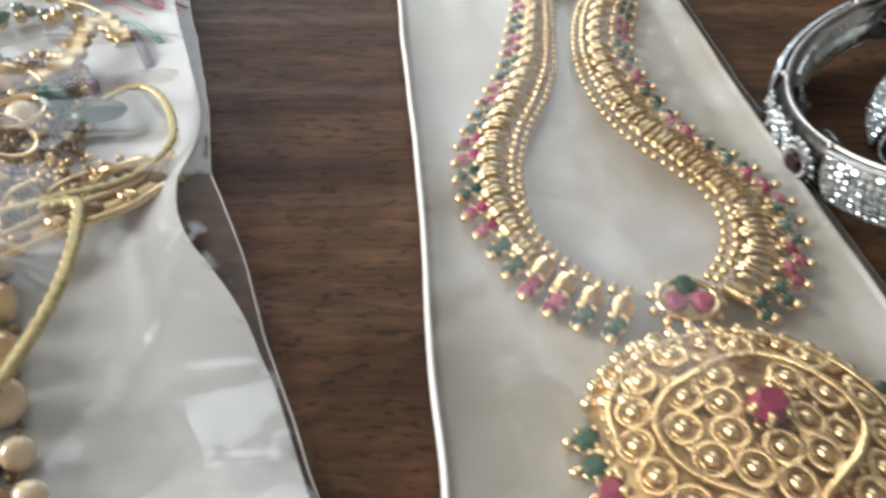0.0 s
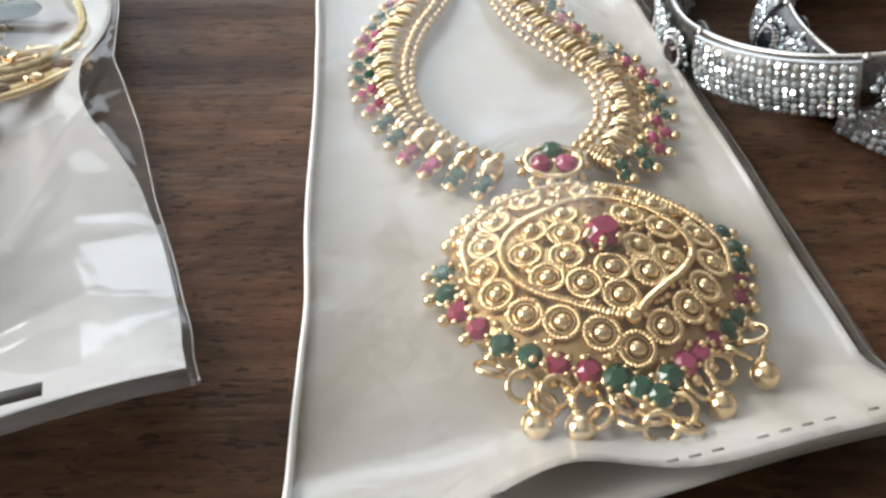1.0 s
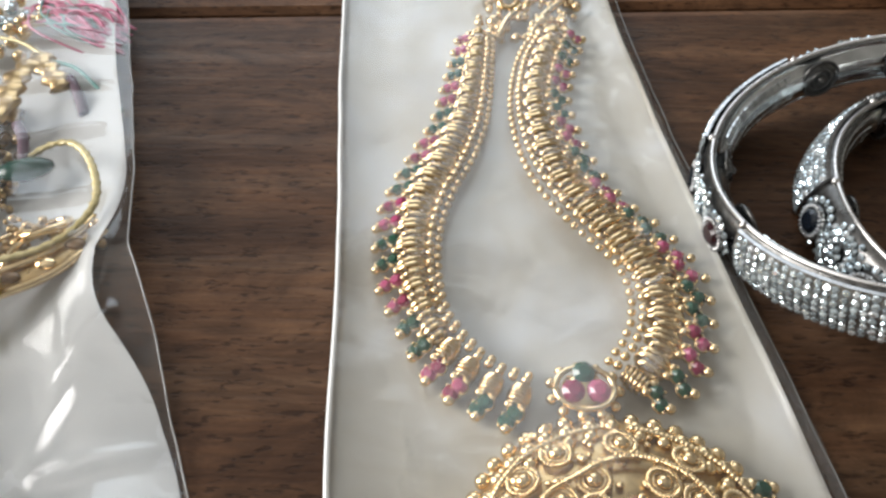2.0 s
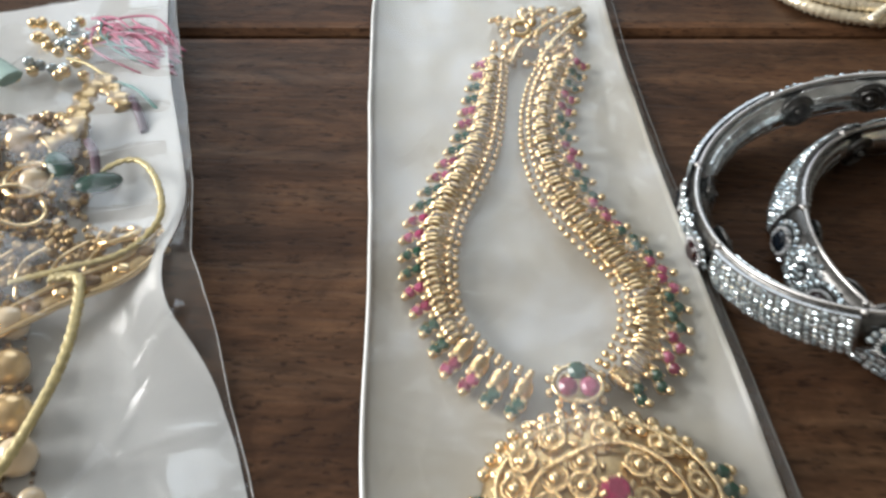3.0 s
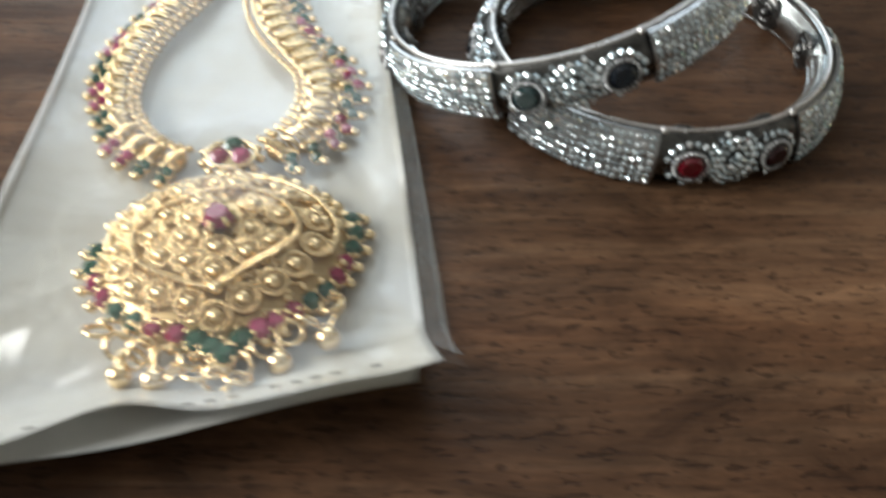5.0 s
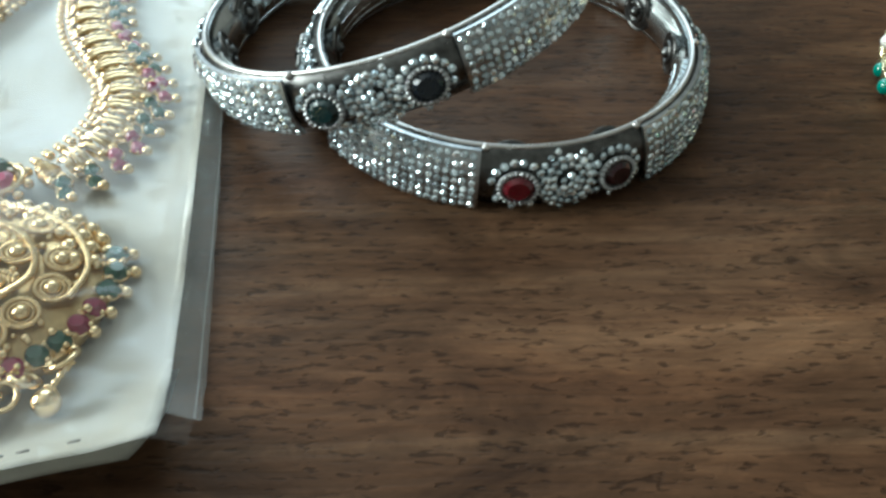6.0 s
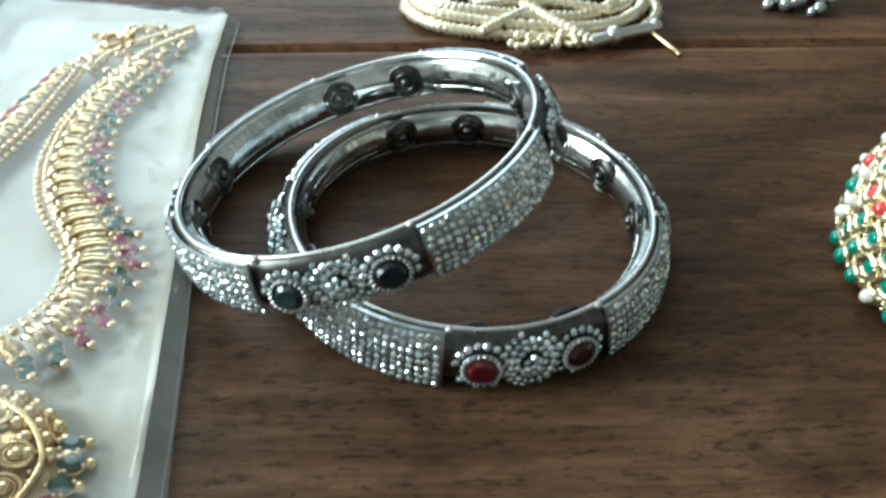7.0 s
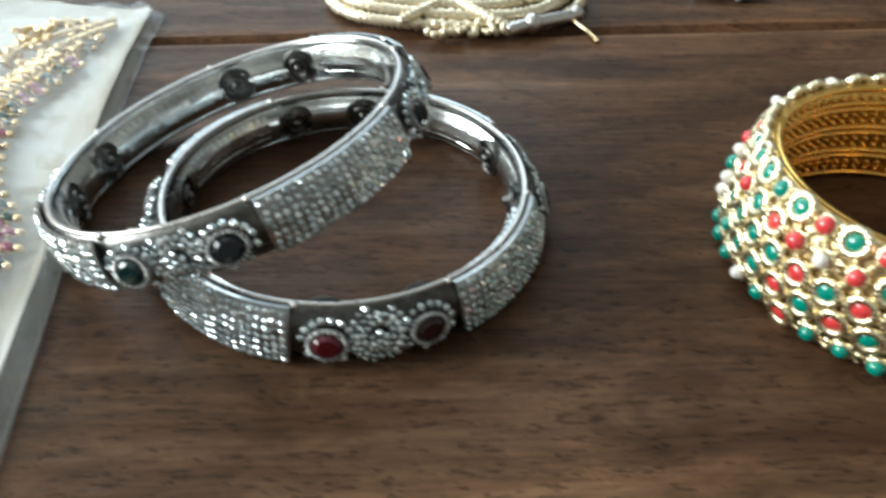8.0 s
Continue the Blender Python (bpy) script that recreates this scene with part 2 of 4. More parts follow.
def add_ball(bm, p, r, seg=10, rings=6, squash=1.0):
    x, y, z = p
    lo, hi = bm.verts.new((x, y, z - r * squash)), bm.verts.new((x, y, z + r * squash))
    rows = []
    for j in range(1, rings):
        b = math.pi * j / rings - math.pi / 2
        q, h = r * math.cos(b), z + r * squash * math.sin(b)
        rows.append([bm.verts.new((x + q * math.cos(a), y + q * math.sin(a), h)) for a in (2 * math.pi * k / seg for k in range(seg))])
    for k in range(seg):
        n = (k + 1) % seg
        bm.faces.new((lo, rows[0][n], rows[0][k]))
        bm.faces.new((hi, rows[-1][k], rows[-1][n]))
        for u, v in zip(rows, rows[1:]):
            bm.faces.new((u[k], u[n], v[n], v[k]))


def add_torus(bm, m, R, r, seg=16, side=6, arc=2 * math.pi, ripple=0, depth=0.0):
    closed = abs(arc - 2 * math.pi) < 1e-6
    n = seg if closed else seg + 1
    rows = []
    for i in range(n):
        a = arc * i / seg
        rr = r * (1 + depth * math.cos(ripple * a)) if ripple else r
        rows.append([bm.verts.new(m @ Vector(((R + rr * math.cos(b)) * math.cos(a), (R + rr * math.cos(b)) * math.sin(a), rr * math.sin(b))))
                     for b in (2 * math.pi * k / side for k in range(side))])
    for i in range(n if closed else n - 1):
        p, q = rows[i], rows[(i + 1) % n]
        for k in range(side):
            bm.faces.new((p[k], q[k], q[(k + 1) % side], p[(k + 1) % side]))


def smooth_path(pts, per=8, closed=False):
    pts = [Vector(p) for p in pts]
    n, out = len(pts), []
    for i in range(n if closed else n - 1):
        p0, p1, p2, p3 = ((pts[(i + k) % n] for k in (-1, 0, 1, 2)) if closed else (pts[max(i - 1, 0)], pts[i], pts[i + 1], pts[min(i + 2, n - 1)]))
        for k in range(per):
            t = k / per
            out.append(0.5 * (2 * p1 + (p2 - p0) * t + (2 * p0 - 5 * p1 + 4 * p2 - p3) * t * t + (3 * p1 - p0 - 3 * p2 + p3) * t ** 3))
    if not closed:
        out.append(pts[-1])
    return out


def spaced(path, n):
    """n points at even steps along a path."""
    cum = [0.0]
    for a, b in zip(path, path[1:]):
        cum.append(cum[-1] + (b - a).length)
    out, j = [], 0
    for i in range(n):
        d = cum[-1] * i / (n - 1)
        while j < len(path) - 2 and cum[j + 1] < d:
            j += 1
        t = (d - cum[j]) / max(1e-9, cum[j + 1] - cum[j])
        out.append(path[j].lerp(path[j + 1], t))
    return out


def add_tube(bm, path, r, side=8, closed=False, ripple=0.0, depth=0.0, flat=1.0, twist=0.0):
    """A tube along a path; ripple: waves to one unit of length; flat: its height to its width; twist: a two-lobed rope."""
    n, rows, run = len(path), [], 0.0
    for i, p in enumerate(path):
        a, b = path[(i - 1) % n if closed else max(i - 1, 0)], path[(i + 1) % n if closed else min(i + 1, n - 1)]
        m = along(p, b - a)
        rr = r * (1 + depth * math.cos(2 * math.pi * ripple * run))
        row = []
        for k in range(side):
            w = 2 * math.pi * k / side
            lobe = rr * (1 + 0.22 * math.cos(2 * (w + twist * run))) if twist else rr
            row.append(bm.verts.new(m @ Vector((0, lobe * math.cos(w), flat * lobe * math.sin(w)))))
        rows.append(row)
        run += (path[(i + 1) % n] - p).length
    for i in range(n if closed else n - 1):
        p, q = rows[i], rows[(i + 1) % n]
        for k in range(side):
            bm.faces.new((p[k], p[(k + 1) % side], q[(k + 1) % side], q[k]))
    if not closed:
        bm.faces.new(rows[0][::-1])
        bm.faces.new(rows[-1])


def add_lathe(bm, profile, seg=96, m=Matrix()):
    """A closed ring turned round z from a closed profile of (radius, height)."""
    rows = [[bm.verts.new(m @ Vector((r * math.cos(a), r * math.sin(a), z))) for r, z in profile] for a in (2 * math.pi * i / seg for i in range(seg))]
    k = len(profile)
    for i in range(seg):
        p, q = rows[i], rows[(i + 1) % seg]
        for j in range(k):
            bm.faces.new((p[j], q[j], q[(j + 1) % k], p[(j + 1) % k]))


def add_box(bm, lo, hi, m=Matrix()):
    c = [(a + b) / 2 for a, b in zip(lo, hi)]
    s = [b - a for a, b in zip(lo, hi)]
    return bmesh.ops.create_cube(bm, size=1, matrix=m @ Matrix.Translation(c) @ Matrix.Diagonal((*s, 1)))["verts"]


def add_stone(bm, m, r, sides=8, crown=0.45, table=0.55):
    """A cut stone: girdle, crown facets and a flat table, seated on a short pavilion."""
    g, t, d = ([bm.verts.new(m @ Vector((q * r * math.cos(2 * math.pi * (k + o) / sides), q * r * math.sin(2 * math.pi * (k + o) / sides), z * r))) for k in range(sides)]
               for q, o, z in ((1.0, 0.0, 0.0), (table, 0.5, crown), (0.7, 0.0, -0.5)))
    for k in range(sides):
        j = (k + 1) % sides
        bm.faces.new((g[k], g[j], t[k]))
        bm.faces.new((g[j], t[j], t[k]))
        bm.faces.new((d[k], d[j], g[j], g[k]))
    bm.faces.new(t)


def stone_mesh(name, mat, r=1.0, sides=8, crown=0.45, table=0.55, flat=True):
    bm = bmesh.new()
    add_stone(bm, Matrix(), r, sides, crown, table)
    return to_mesh(name, bm, mat, not flat)


def ball_mesh(name, mat, r=1.0, seg=12, rings=8, squash=1.0):
    bm = bmesh.new()
    add_ball(bm, (0, 0, 0), r, seg, rings, squash)
    return to_mesh(name, bm, mat)


def wobble(x, y, s, k=0.0):
    return noise.noise(Vector((x * s, y * s, k)))


def piecewise(y, pts):
    """x on a line of (x, y) points, at y."""
    pts = sorted(pts, key=lambda q: q[1])
    for (x0, y0), (x1, y1) in zip(pts, pts[1:]):
        if y <= y1 or (x1, y1) == pts[-1]:
            return x0 + (x1 - x0) * (y - y0) / (y1 - y0)


# ---- the room, plain, round the table (metres) ----
def box_wall(name, boxes, mat, label):
    bm = bmesh.new()
    for lo, hi in boxes:
        add_box(bm, [a / U for a in lo], [a / U for a in hi])
    ob = new(name, to_mesh(name, bm, mat, False))
    return tagged(ob, label, "wall" if "wall" in name else name, kind="structure")


box_wall("floor", [((-1.9, -1.9, -0.85), (1.9, 1.8, -0.75))], FLOORM, "plain grey stone floor of the room")
box_wall("ceiling", [((-1.9, -1.9, 1.75), (1.9, 1.8, 1.85))], CEIL, "plain off-white painted ceiling of the room")
box_wall("wall_north", [((-1.9, 1.6, -0.75), (-1.0, 1.8, 1.75)), ((0.4, 1.6, -0.75), (1.9, 1.8, 1.75)), ((-1.0, 1.6, -0.75), (0.4, 1.8, 0.42)),
                        ((-1.0, 1.6, 1.58), (0.4, 1.8, 1.75))], WALL, "plain painted wall with a window opening")
box_wall("wall_west", [((-1.9, -1.9, -0.75), (-1.7, -0.3, 1.75)), ((-1.9, 0.7, -0.75), (-1.7, 1.6, 1.75)), ((-1.9, -0.3, -0.75), (-1.7, 0.7, 0.2)),
                       ((-1.9, -0.3, 1.3), (-1.7, 0.7, 1.75))], WALL, "plain painted wall with a side window opening")
box_wall("wall_east", [((1.7, -1.9, -0.75), (1.9, 1.6, 1.75))], WALL, "plain painted wall of the room")
box_wall("wall_south", [((-1.7, -1.9, -0.75), (1.7, -1.7, 1.75))], WALL, "plain painted wall behind the table")

# ---- the table: broad planks, the joint between two of them in view ----
table = thing("table", (0, 0, -750 / 0.88), "dark stained wooden table top of broad worn planks", "table")
TURN = Matrix.Rotation(radians(2.5), 4, "Z")


def plank(lo, hi):
    bm = bmesh.new()
    add_box(bm, (-620, lo, -26), (760, hi, 0))
    es = [e for e in bm.edges if abs(e.verts[0].co.y - e.verts[1].co.y) < 1 and abs(e.verts[0].co.x - e.verts[1].co.x) > 1]
    bmesh.ops.bevel(bm, geom=es, offset=5.0, segments=3, affect="EDGES", profile=0.6)
    for fc in bm.faces:
        c = fc.calc_center_median()
        if fc.normal.z > 0.05 and fc.normal.z < 0.999:
            fc.material_index = 1
    bm.transform(TURN)
    return part("plank", bm, [WOOD, EDGEWOOD], table, smooth=False)


for k in range(-2, 3):
    plank(-43.5 + 264.5 * k, -43.5 + 264.5 * k + 262.5)
for x in (-560, 690):
    for y in (-520, 690):
        bm = bmesh.new()
        bmesh.ops.bevel(bm, geom=list({e for v in add_box(bm, (x - 35, y - 35, -852), (x + 35, y + 35, -26)) for e in v.link_edges}), offset=4, segments=2, affect="EDGES")
        bm.transform(TURN)
        part("leg", bm, WOOD, table)

# ---- the long packet: white card in a clear sleeve ----
P_LEFT = [(2.6, 4), (1.6, 20), (1.2, 34), (0.9, 50), (-0.8, 64), (-2.2, 80), (-3.6, 105), (-6.6, 140), (-10.6, 178), (-13.6, 215), (-16, 262)]
P_RIGHT = [(90.0, 22), (87.8, 29.5), (84.8, 40), (79.6, 84), (74.6, 122), (69.5, 165), (65.5, 205), (63.5, 244), (63, 262)]
packet = thing("jewellery_packet", (32, 130, 0), "long white card packet in a clear plastic sleeve", "packet")


def packet_low(x):
    """The lower edge's y at x."""
    return 7.2 + 0.235 * x + 0.5 * math.sin(x * 0.11)


def curl(x, y):
    """How far the free lower end stands off the table."""
    d = max(0.0, y - packet_low(x) + 1.2)
    return 10.5 * max(0.0, 1 - d / 16.5) ** 1.4


def packet_top(x):
    return 255.5 - 0.20 * x


def mouth(x):
    """Where the packet's mouth gapes: 1 in its middle."""
    return math.exp(-((x - 37) / 12) ** 2)


def ridge(x, y):
    """The arched lip of the upper sheet."""
    d = y - packet_low(x) - 6.0 * mouth(x)
    return 3.6 * mouth(x) * math.exp(-(max(0.0, d) / 8) ** 2)


def packet_place(u, v, extra=0.0, low=0.0):
    """A place on the packet: u from its left to its right edge, v from the lower to the upper one."""
    x = 2.5 + u * 82
    for _ in range(4):
        y0 = packet_low(x) - low + 6.0 * mouth(x)
        y = y0 + v * (packet_top(x) - y0)
        a, b = piecewise(y, P_LEFT), piecewise(y, P_RIGHT) + extra
        x = a + u * (b - a)
    return x, y


def dome(x, y):
    """The pendant's swelling: 1 at its middle, 0 at its rim."""
    return max(0.0, 1 - ((x - 46.5) / 25.5) ** 2 - ((y - 58) / 23) ** 2)


def sheet(nu, nv, place, height):
    bm = bmesh.new()
    g = []
    for j in range(nv + 1):
        row = []
        for i in range(nu + 1):
            x, y = place(i / nu, j / nv)
            row.append(bm.verts.new((x, y, height(x, y, i / nu, j / nv))))
        g.append(row)
    for j in range(nv):
        for i in range(nu):
            bm.faces.new((g[j][i], g[j][i + 1], g[j + 1][i + 1], g[j + 1][i]))
    return bm


def card_height(x, y, u, v):
    side = 1.0 + 0.9 * max(0.0, min(1.0, (u - 0.90) * 12))
    rise = max(0.0, 1 - u / 0.18)
    return 0.5 + 1.5 * side + 2.6 * rise * rise * min(1.0, max(0.0, (y - 12) / 20)) + 0.7 * wobble(x, y, 0.03) + 0.18 * wobble(x, y, 0.09, 3) + ridge(x, y) + curl(x, y)


def thicken(bm, t):
    bmesh.ops.solidify(bm, geom=bm.faces[:], thickness=t)
    return bm


part("card", thicken(sheet(44, 110, packet_place, card_height), 0.4), PAPER, packet, "white card, its pearly sheen mottled into the colour")


def back_place(u, v):
    x = 3.5 + u * 80.5
    return x, packet_low(x) - 0.6 + v * 20


part("back_sheet", thicken(sheet(40, 12, back_place, lambda x, y, u, v: max(0.15, curl(x, y) - 0.8 - 0.6 * mouth(x) * (1 - v))), 0.25), FLAP, packet, "back sheet at the gaping mouth, its shade painted grey")


def sleeve_height(x, y, u, v):
    z = card_height(x, y, max(0.0, min(1.0, u * 1.07)), v) + 0.9 + 0.3 * wobble(x, y, 0.11, 8) + 0.5 * wobble(x, y, 0.045, 31)
    z += 4.2 * min(1.0, u * 5) * min(1, (1 - u) * 4.5) * min(1.0, max(0, (y - 24) / 12)) * (1 if y < 225 else max(0, (250 - y) / 25))
    z += 10.5 * math.exp(-((x - 46.5) / 27) ** 2 - ((y - 58) / 26) ** 2)
    if u > 0.93:
        z = z * (1 - (u - 0.93) / 0.07) + (curl(x, y) + 0.5 + 0.9 * abs(wobble(x, y, 0.05, 4))) * ((u - 0.93) / 0.07)
    crease = 2.0 * max(0, wobble(x * 0.7 + y, y - x * 0.6, 0.16, 21)) * max(0, min(1, (u - 0.62) * 6))
    return z + crease


part("sleeve", sheet(60, 130, lambda u, v: packet_place(u, v, 3.7, 1.4), sleeve_height), FILM, packet, "clear plastic sleeve with a creased edge").visible_shadow = False


def margin_place(u, v):
    y = 34 + v * 200
    return piecewise(y, P_RIGHT) + 0.2 + (4.6 - 3.2 * v) * u + 0.35 * wobble(u, y, 0.12, 40), y


part("sealed_margin", sheet(8, 90, margin_place, lambda x, y, u, v: curl(x, y) + (3.3 - 1.2 * v) * (1 - u) + 0.5 + 0.7 * abs(wobble(x, y, 0.09, 44)) * u),
     film_material("hazy_film", 0.16, 0.26, 0.10, 0.8, 0.3), packet, "hazy sealed plastic margin").visible_shadow = False
rng = random.Random(5)
for k in range(24):
    x = 6 + 3.1 * k
    if 30 < x < 47 or rng.random() < 0.15:
        continue
    y = packet_low(x) + 2.2
    bm = bmesh.new()
    add_box(bm, (-0.8, -0.16, 0), (0.8, 0.16, 0.12))
    bm.transform(Matrix.Translation((x, y, card_height(x, y, 0.5, 0.02) + 1.6)) @ Matrix.Rotation(0.24, 4, "Z"))
    part("seal_dash", bm, DASH, packet)
bm = bmesh.new()
add_tube(bm, smooth_path([(x - 0.2 + 0.35 * wobble(x, y, 0.06, 14), y, 1.4 + 2.2 * min(1.0, max(0.0, (y - 12) / 20)) + 0.3 * wobble(x, y, 0.15, 9) + curl(x, y)) for x, y in ((piecewise(q, P_LEFT), q) for q in range(12, 258, 5))], 3), 0.62, 8, flat=3.4)
# near-white colour paints the light that the glossy fold catches
part("folded_edge", bm, plain("highlit_fold", (0.90, 0.90, 0.89), 0.3, 0, 0.04, 90), packet, "folded plastic edge, its highlight painted white")

SEAM = plain("film_seam", (0.28, 0.275, 0.265), 0.15, 0.0, 0.2, 120, 0, 0.6)
bm = bmesh.new()
add_tube(bm, smooth_path([(x + 3.6 + 0.4 * wobble(x, y, 0.09, 2), y, 0.9 + 0.7 * abs(wobble(x, y, 0.05, 4)) + curl(x, y)) for x, y in ((piecewise(q, P_RIGHT), q) for q in range(35, 244, 9))], 3), 0.11, 5)
part("seam", bm, SEAM, packet, "clear heat-sealed edge")

# ---- shared jewel meshes ----
M_GEM_G, M_GEM_R, M_GEM_P = (stone_mesh(n, m, 2.15, 9, 0.6, 0.5) for n, m in (("green_stone", EMERALD), ("red_stone", RUBY), ("rose_stone", ROSE)))
M_BEAD = ball_mesh("gold_bead", GOLD, 1.0, 12, 8)
M_SMALL = ball_mesh("small_gold_bead", GOLD, 1.0, 8, 5)


def coil_mesh(name, mat, R, r, turns, pitch):
    """A barrel-shaped spring of one wire, its axis along x."""
    bm = bmesh.new()
    n = 26 * turns
    pts = []
    for i in range(n + 1):
        q = R * (0.66 + 0.34 * math.sin(math.pi * i / n))
        pts.append(Vector(((i / 26 - turns / 2) * pitch, q * math.cos(2 * math.pi * i / 26), q * math.sin(2 * math.pi * i / 26))))
    add_tube(bm, pts, r, 5, ripple=0.93, depth=0.24)
    return to_mesh(name, bm, mat)


def prong_mesh():
    bm = bmesh.new()
    for k in range(4):
        a = math.pi / 4 + k * math.pi / 2
        add_ball(bm, (2.05 * math.cos(a), 2.05 * math.sin(a), 0.35), 0.5, 7, 5)
    add_torus(bm, Matrix.Translation((0, 0, -0.5)), 1.9, 0.5, 14, 5)
    return to_mesh("prong_setting", bm, GOLD)


def rosette_mesh():
    bm = bmesh.new()
    add_torus(bm, Matrix(), 2.45, 0.46, 104, 5, ripple=26, depth=0.34)
    add_torus(bm, Matrix.Translation((0, 0, 0.1)), 1.72, 0.2, 20, 4)
    add_ball(bm, (0, 0, 0.1), 1.3, 12, 7, 0.85)
    return to_mesh("rosette", bm, GOLD)


M_COIL = coil_mesh("coil", GOLD, 2.75, 0.46, 3, 1.12)
M_DANGLE = coil_mesh("dangling_coil", GOLD, 1.9, 0.42, 6, 0.95)
M_PRONG = prong_mesh()
M_ROSE = rosette_mesh()

# ---- the necklace in the packet ----
necklace = thing("necklace", (40, 130, 2.2), "gold necklace with ruby and emerald stones and a domed pendant", "necklace")
IN_L = [(33.1, 87.7), (27.1, 90.3), (22.1, 95.9), (18.2, 101.9), (16.4, 109.9), (16.1, 122), (19, 135.4), (23.3, 145.9), (27.2, 161.6), (29.2, 187), (29.5, 198)]
OUT_L = [(28.6, 77.5), (22.8, 80.2), (15.5, 85.6), (11.5, 92.5), (8, 99.9), (5, 106.1), (3.3, 114.4), (2.8, 127), (5.7, 138.9), (9.6, 149.6), (13.8, 161.1), (15.9, 173.3), (19.7, 196.4)]
IN_R = [(48, 91.1), (52.3, 97.2), (54.4, 105), (53.0, 114.4), (48.3, 121.0), (42.0, 130.0), (37.2, 140.0), (34, 152.8), (33.2, 169.1), (36, 187.3), (40.7, 199)]
OUT_R = [(57.7, 81.9), (63.7, 86.2), (68.4, 95.5), (70.3, 111.3), (67.6, 118.8), (63.8, 125.8), (56.5, 135), (51.8, 147.1), (48.5, 162.6), (48.6, 174.7), (54.6, 198)]


def strand(name, inner, outer, count, phase, dangling):
    ins = spaced(smooth_path([(x, y, 5.2) for x, y in inner]), count)
    outs = spaced(smooth_path([(x, y, 4.2) for x, y in outer]), count)
    chain = bmesh.new()
    for row, (off, r, z) in enumerate(((0.0, 0.92, 5.0), (0.14, 1.0, 5.7))):
        for p in spaced([a.lerp(b, off) for a, b in zip(ins, outs)], count * 2 + row):
            add_ball(chain, (p.x, p.y, z), r, 7, 5)
    link = part(name, chain, GOLD, necklace, "double row of tiny gold beads")
    for i, (a, b) in enumerate(zip(ins, outs)):
        d = b - a
        span = d.length / 13.0
        way = ins[min(i + 1, count - 1)].lerp(outs[min(i + 1, count - 1)], 0.45) - ins[max(i - 1, 0)].lerp(outs[max(i - 1, 0)], 0.45)
        if i < dangling:
            put("coil", M_DANGLE, link, along(a + d * 0.45 + Vector((0, 0, 0.3)), d) @ Matrix.Diagonal((span * 0.9, 1.0, 1.0, 1)))
        else:
            pitch = way.length / (2 if 0 < i < count - 1 else 1)
            put("coil", M_COIL, link, along(a + d * 0.43 + Vector((0, 0, 0.1)), way) @ Matrix.Rotation(0.25, 4, "X") @ Matrix.Diagonal((pitch / 4.1, span, 0.85, 1)))
        red = ((i + phase) // 2) % 2
        for q, (far, side) in enumerate(((0.75, 0.5), (0.89, -0.4))):
            g = along(a + d * far + Vector((-d.y, d.x, 0)).normalized() * side + Vector((0, 0, 0.9 - 0.9 * q)), d) @ Matrix.Rotation(0.35, 4, "Y") @ Matrix.Diagonal((0.74, 0.74, 0.8, 1))
            put("red_stone" if red else "green_stone", (M_GEM_R, M_GEM_P)[(i * 7 + q) % 3 != 0] if red else M_GEM_G, link, g)
            put("prong_setting", M_PRONG, link, g)
        for side in (-1.15, 1.15):
            put("gold_bead", M_BEAD, link, Matrix.Translation(a + d * 0.655 + Vector((-d.y, d.x, 0)).normalized() * side + Vector((0, 0, 1.1))) @ Matrix.Diagonal((0.85, 0.85, 0.85, 1)))
        put("gold_bead", M_BEAD, link, Matrix.Translation(a + d * 1.01) @ Matrix.Diagonal((1.05, 1.05, 1.05, 1)))
    return link


strand("left_strand", IN_L, OUT_L, 24, 0, 4)
strand("right_strand", IN_R, OUT_R, 23, 0, 1)


def pz(x, y):
    return 4.2 + 7.6 * dome(x, y) ** 0.85 + 2.2 * max(0.0, min(1.0, (58 - y) / 22))


bm = bmesh.new()
rings = []
for j in range(13):
    rr = j / 12
    rings.append([bm.verts.new((46.5 + 24.3 * rr * math.cos(a), 58 + 21.5 * rr * math.sin(a),
                                pz(46.5 + 24.3 * rr * math.cos(a), 58 + 21.5 * rr * math.sin(a)) - 0.9)) for a in (2 * math.pi * k / 48 for k in range(48))])
for p, q in zip(rings, rings[1:]):
    for k in range(48):
        bm.faces.new((p[k], q[k], q[(k + 1) % 48], p[(k + 1) % 48]))
bmesh.ops.remove_doubles(bm, verts=bm.verts, dist=0.01)
low = [bm.verts.new((v.co.x, v.co.y, 2.6)) for v in rings[-1]]
for k in range(48):
    bm.faces.new((rings[-1][k], low[k], low[(k + 1) % 48], rings[-1][(k + 1) % 48]))
# solid base in darker gold, painting in the shade of the openwork gaps
pendant = part("pendant", bm, GOLDRAW, necklace, "domed gold filigree pendant")


def normal_at(x, y):
    e = 0.4
    return Vector((pz(x - e, y) - pz(x + e, y), pz(x, y - e) - pz(x, y + e), 2 * e)).normalized()


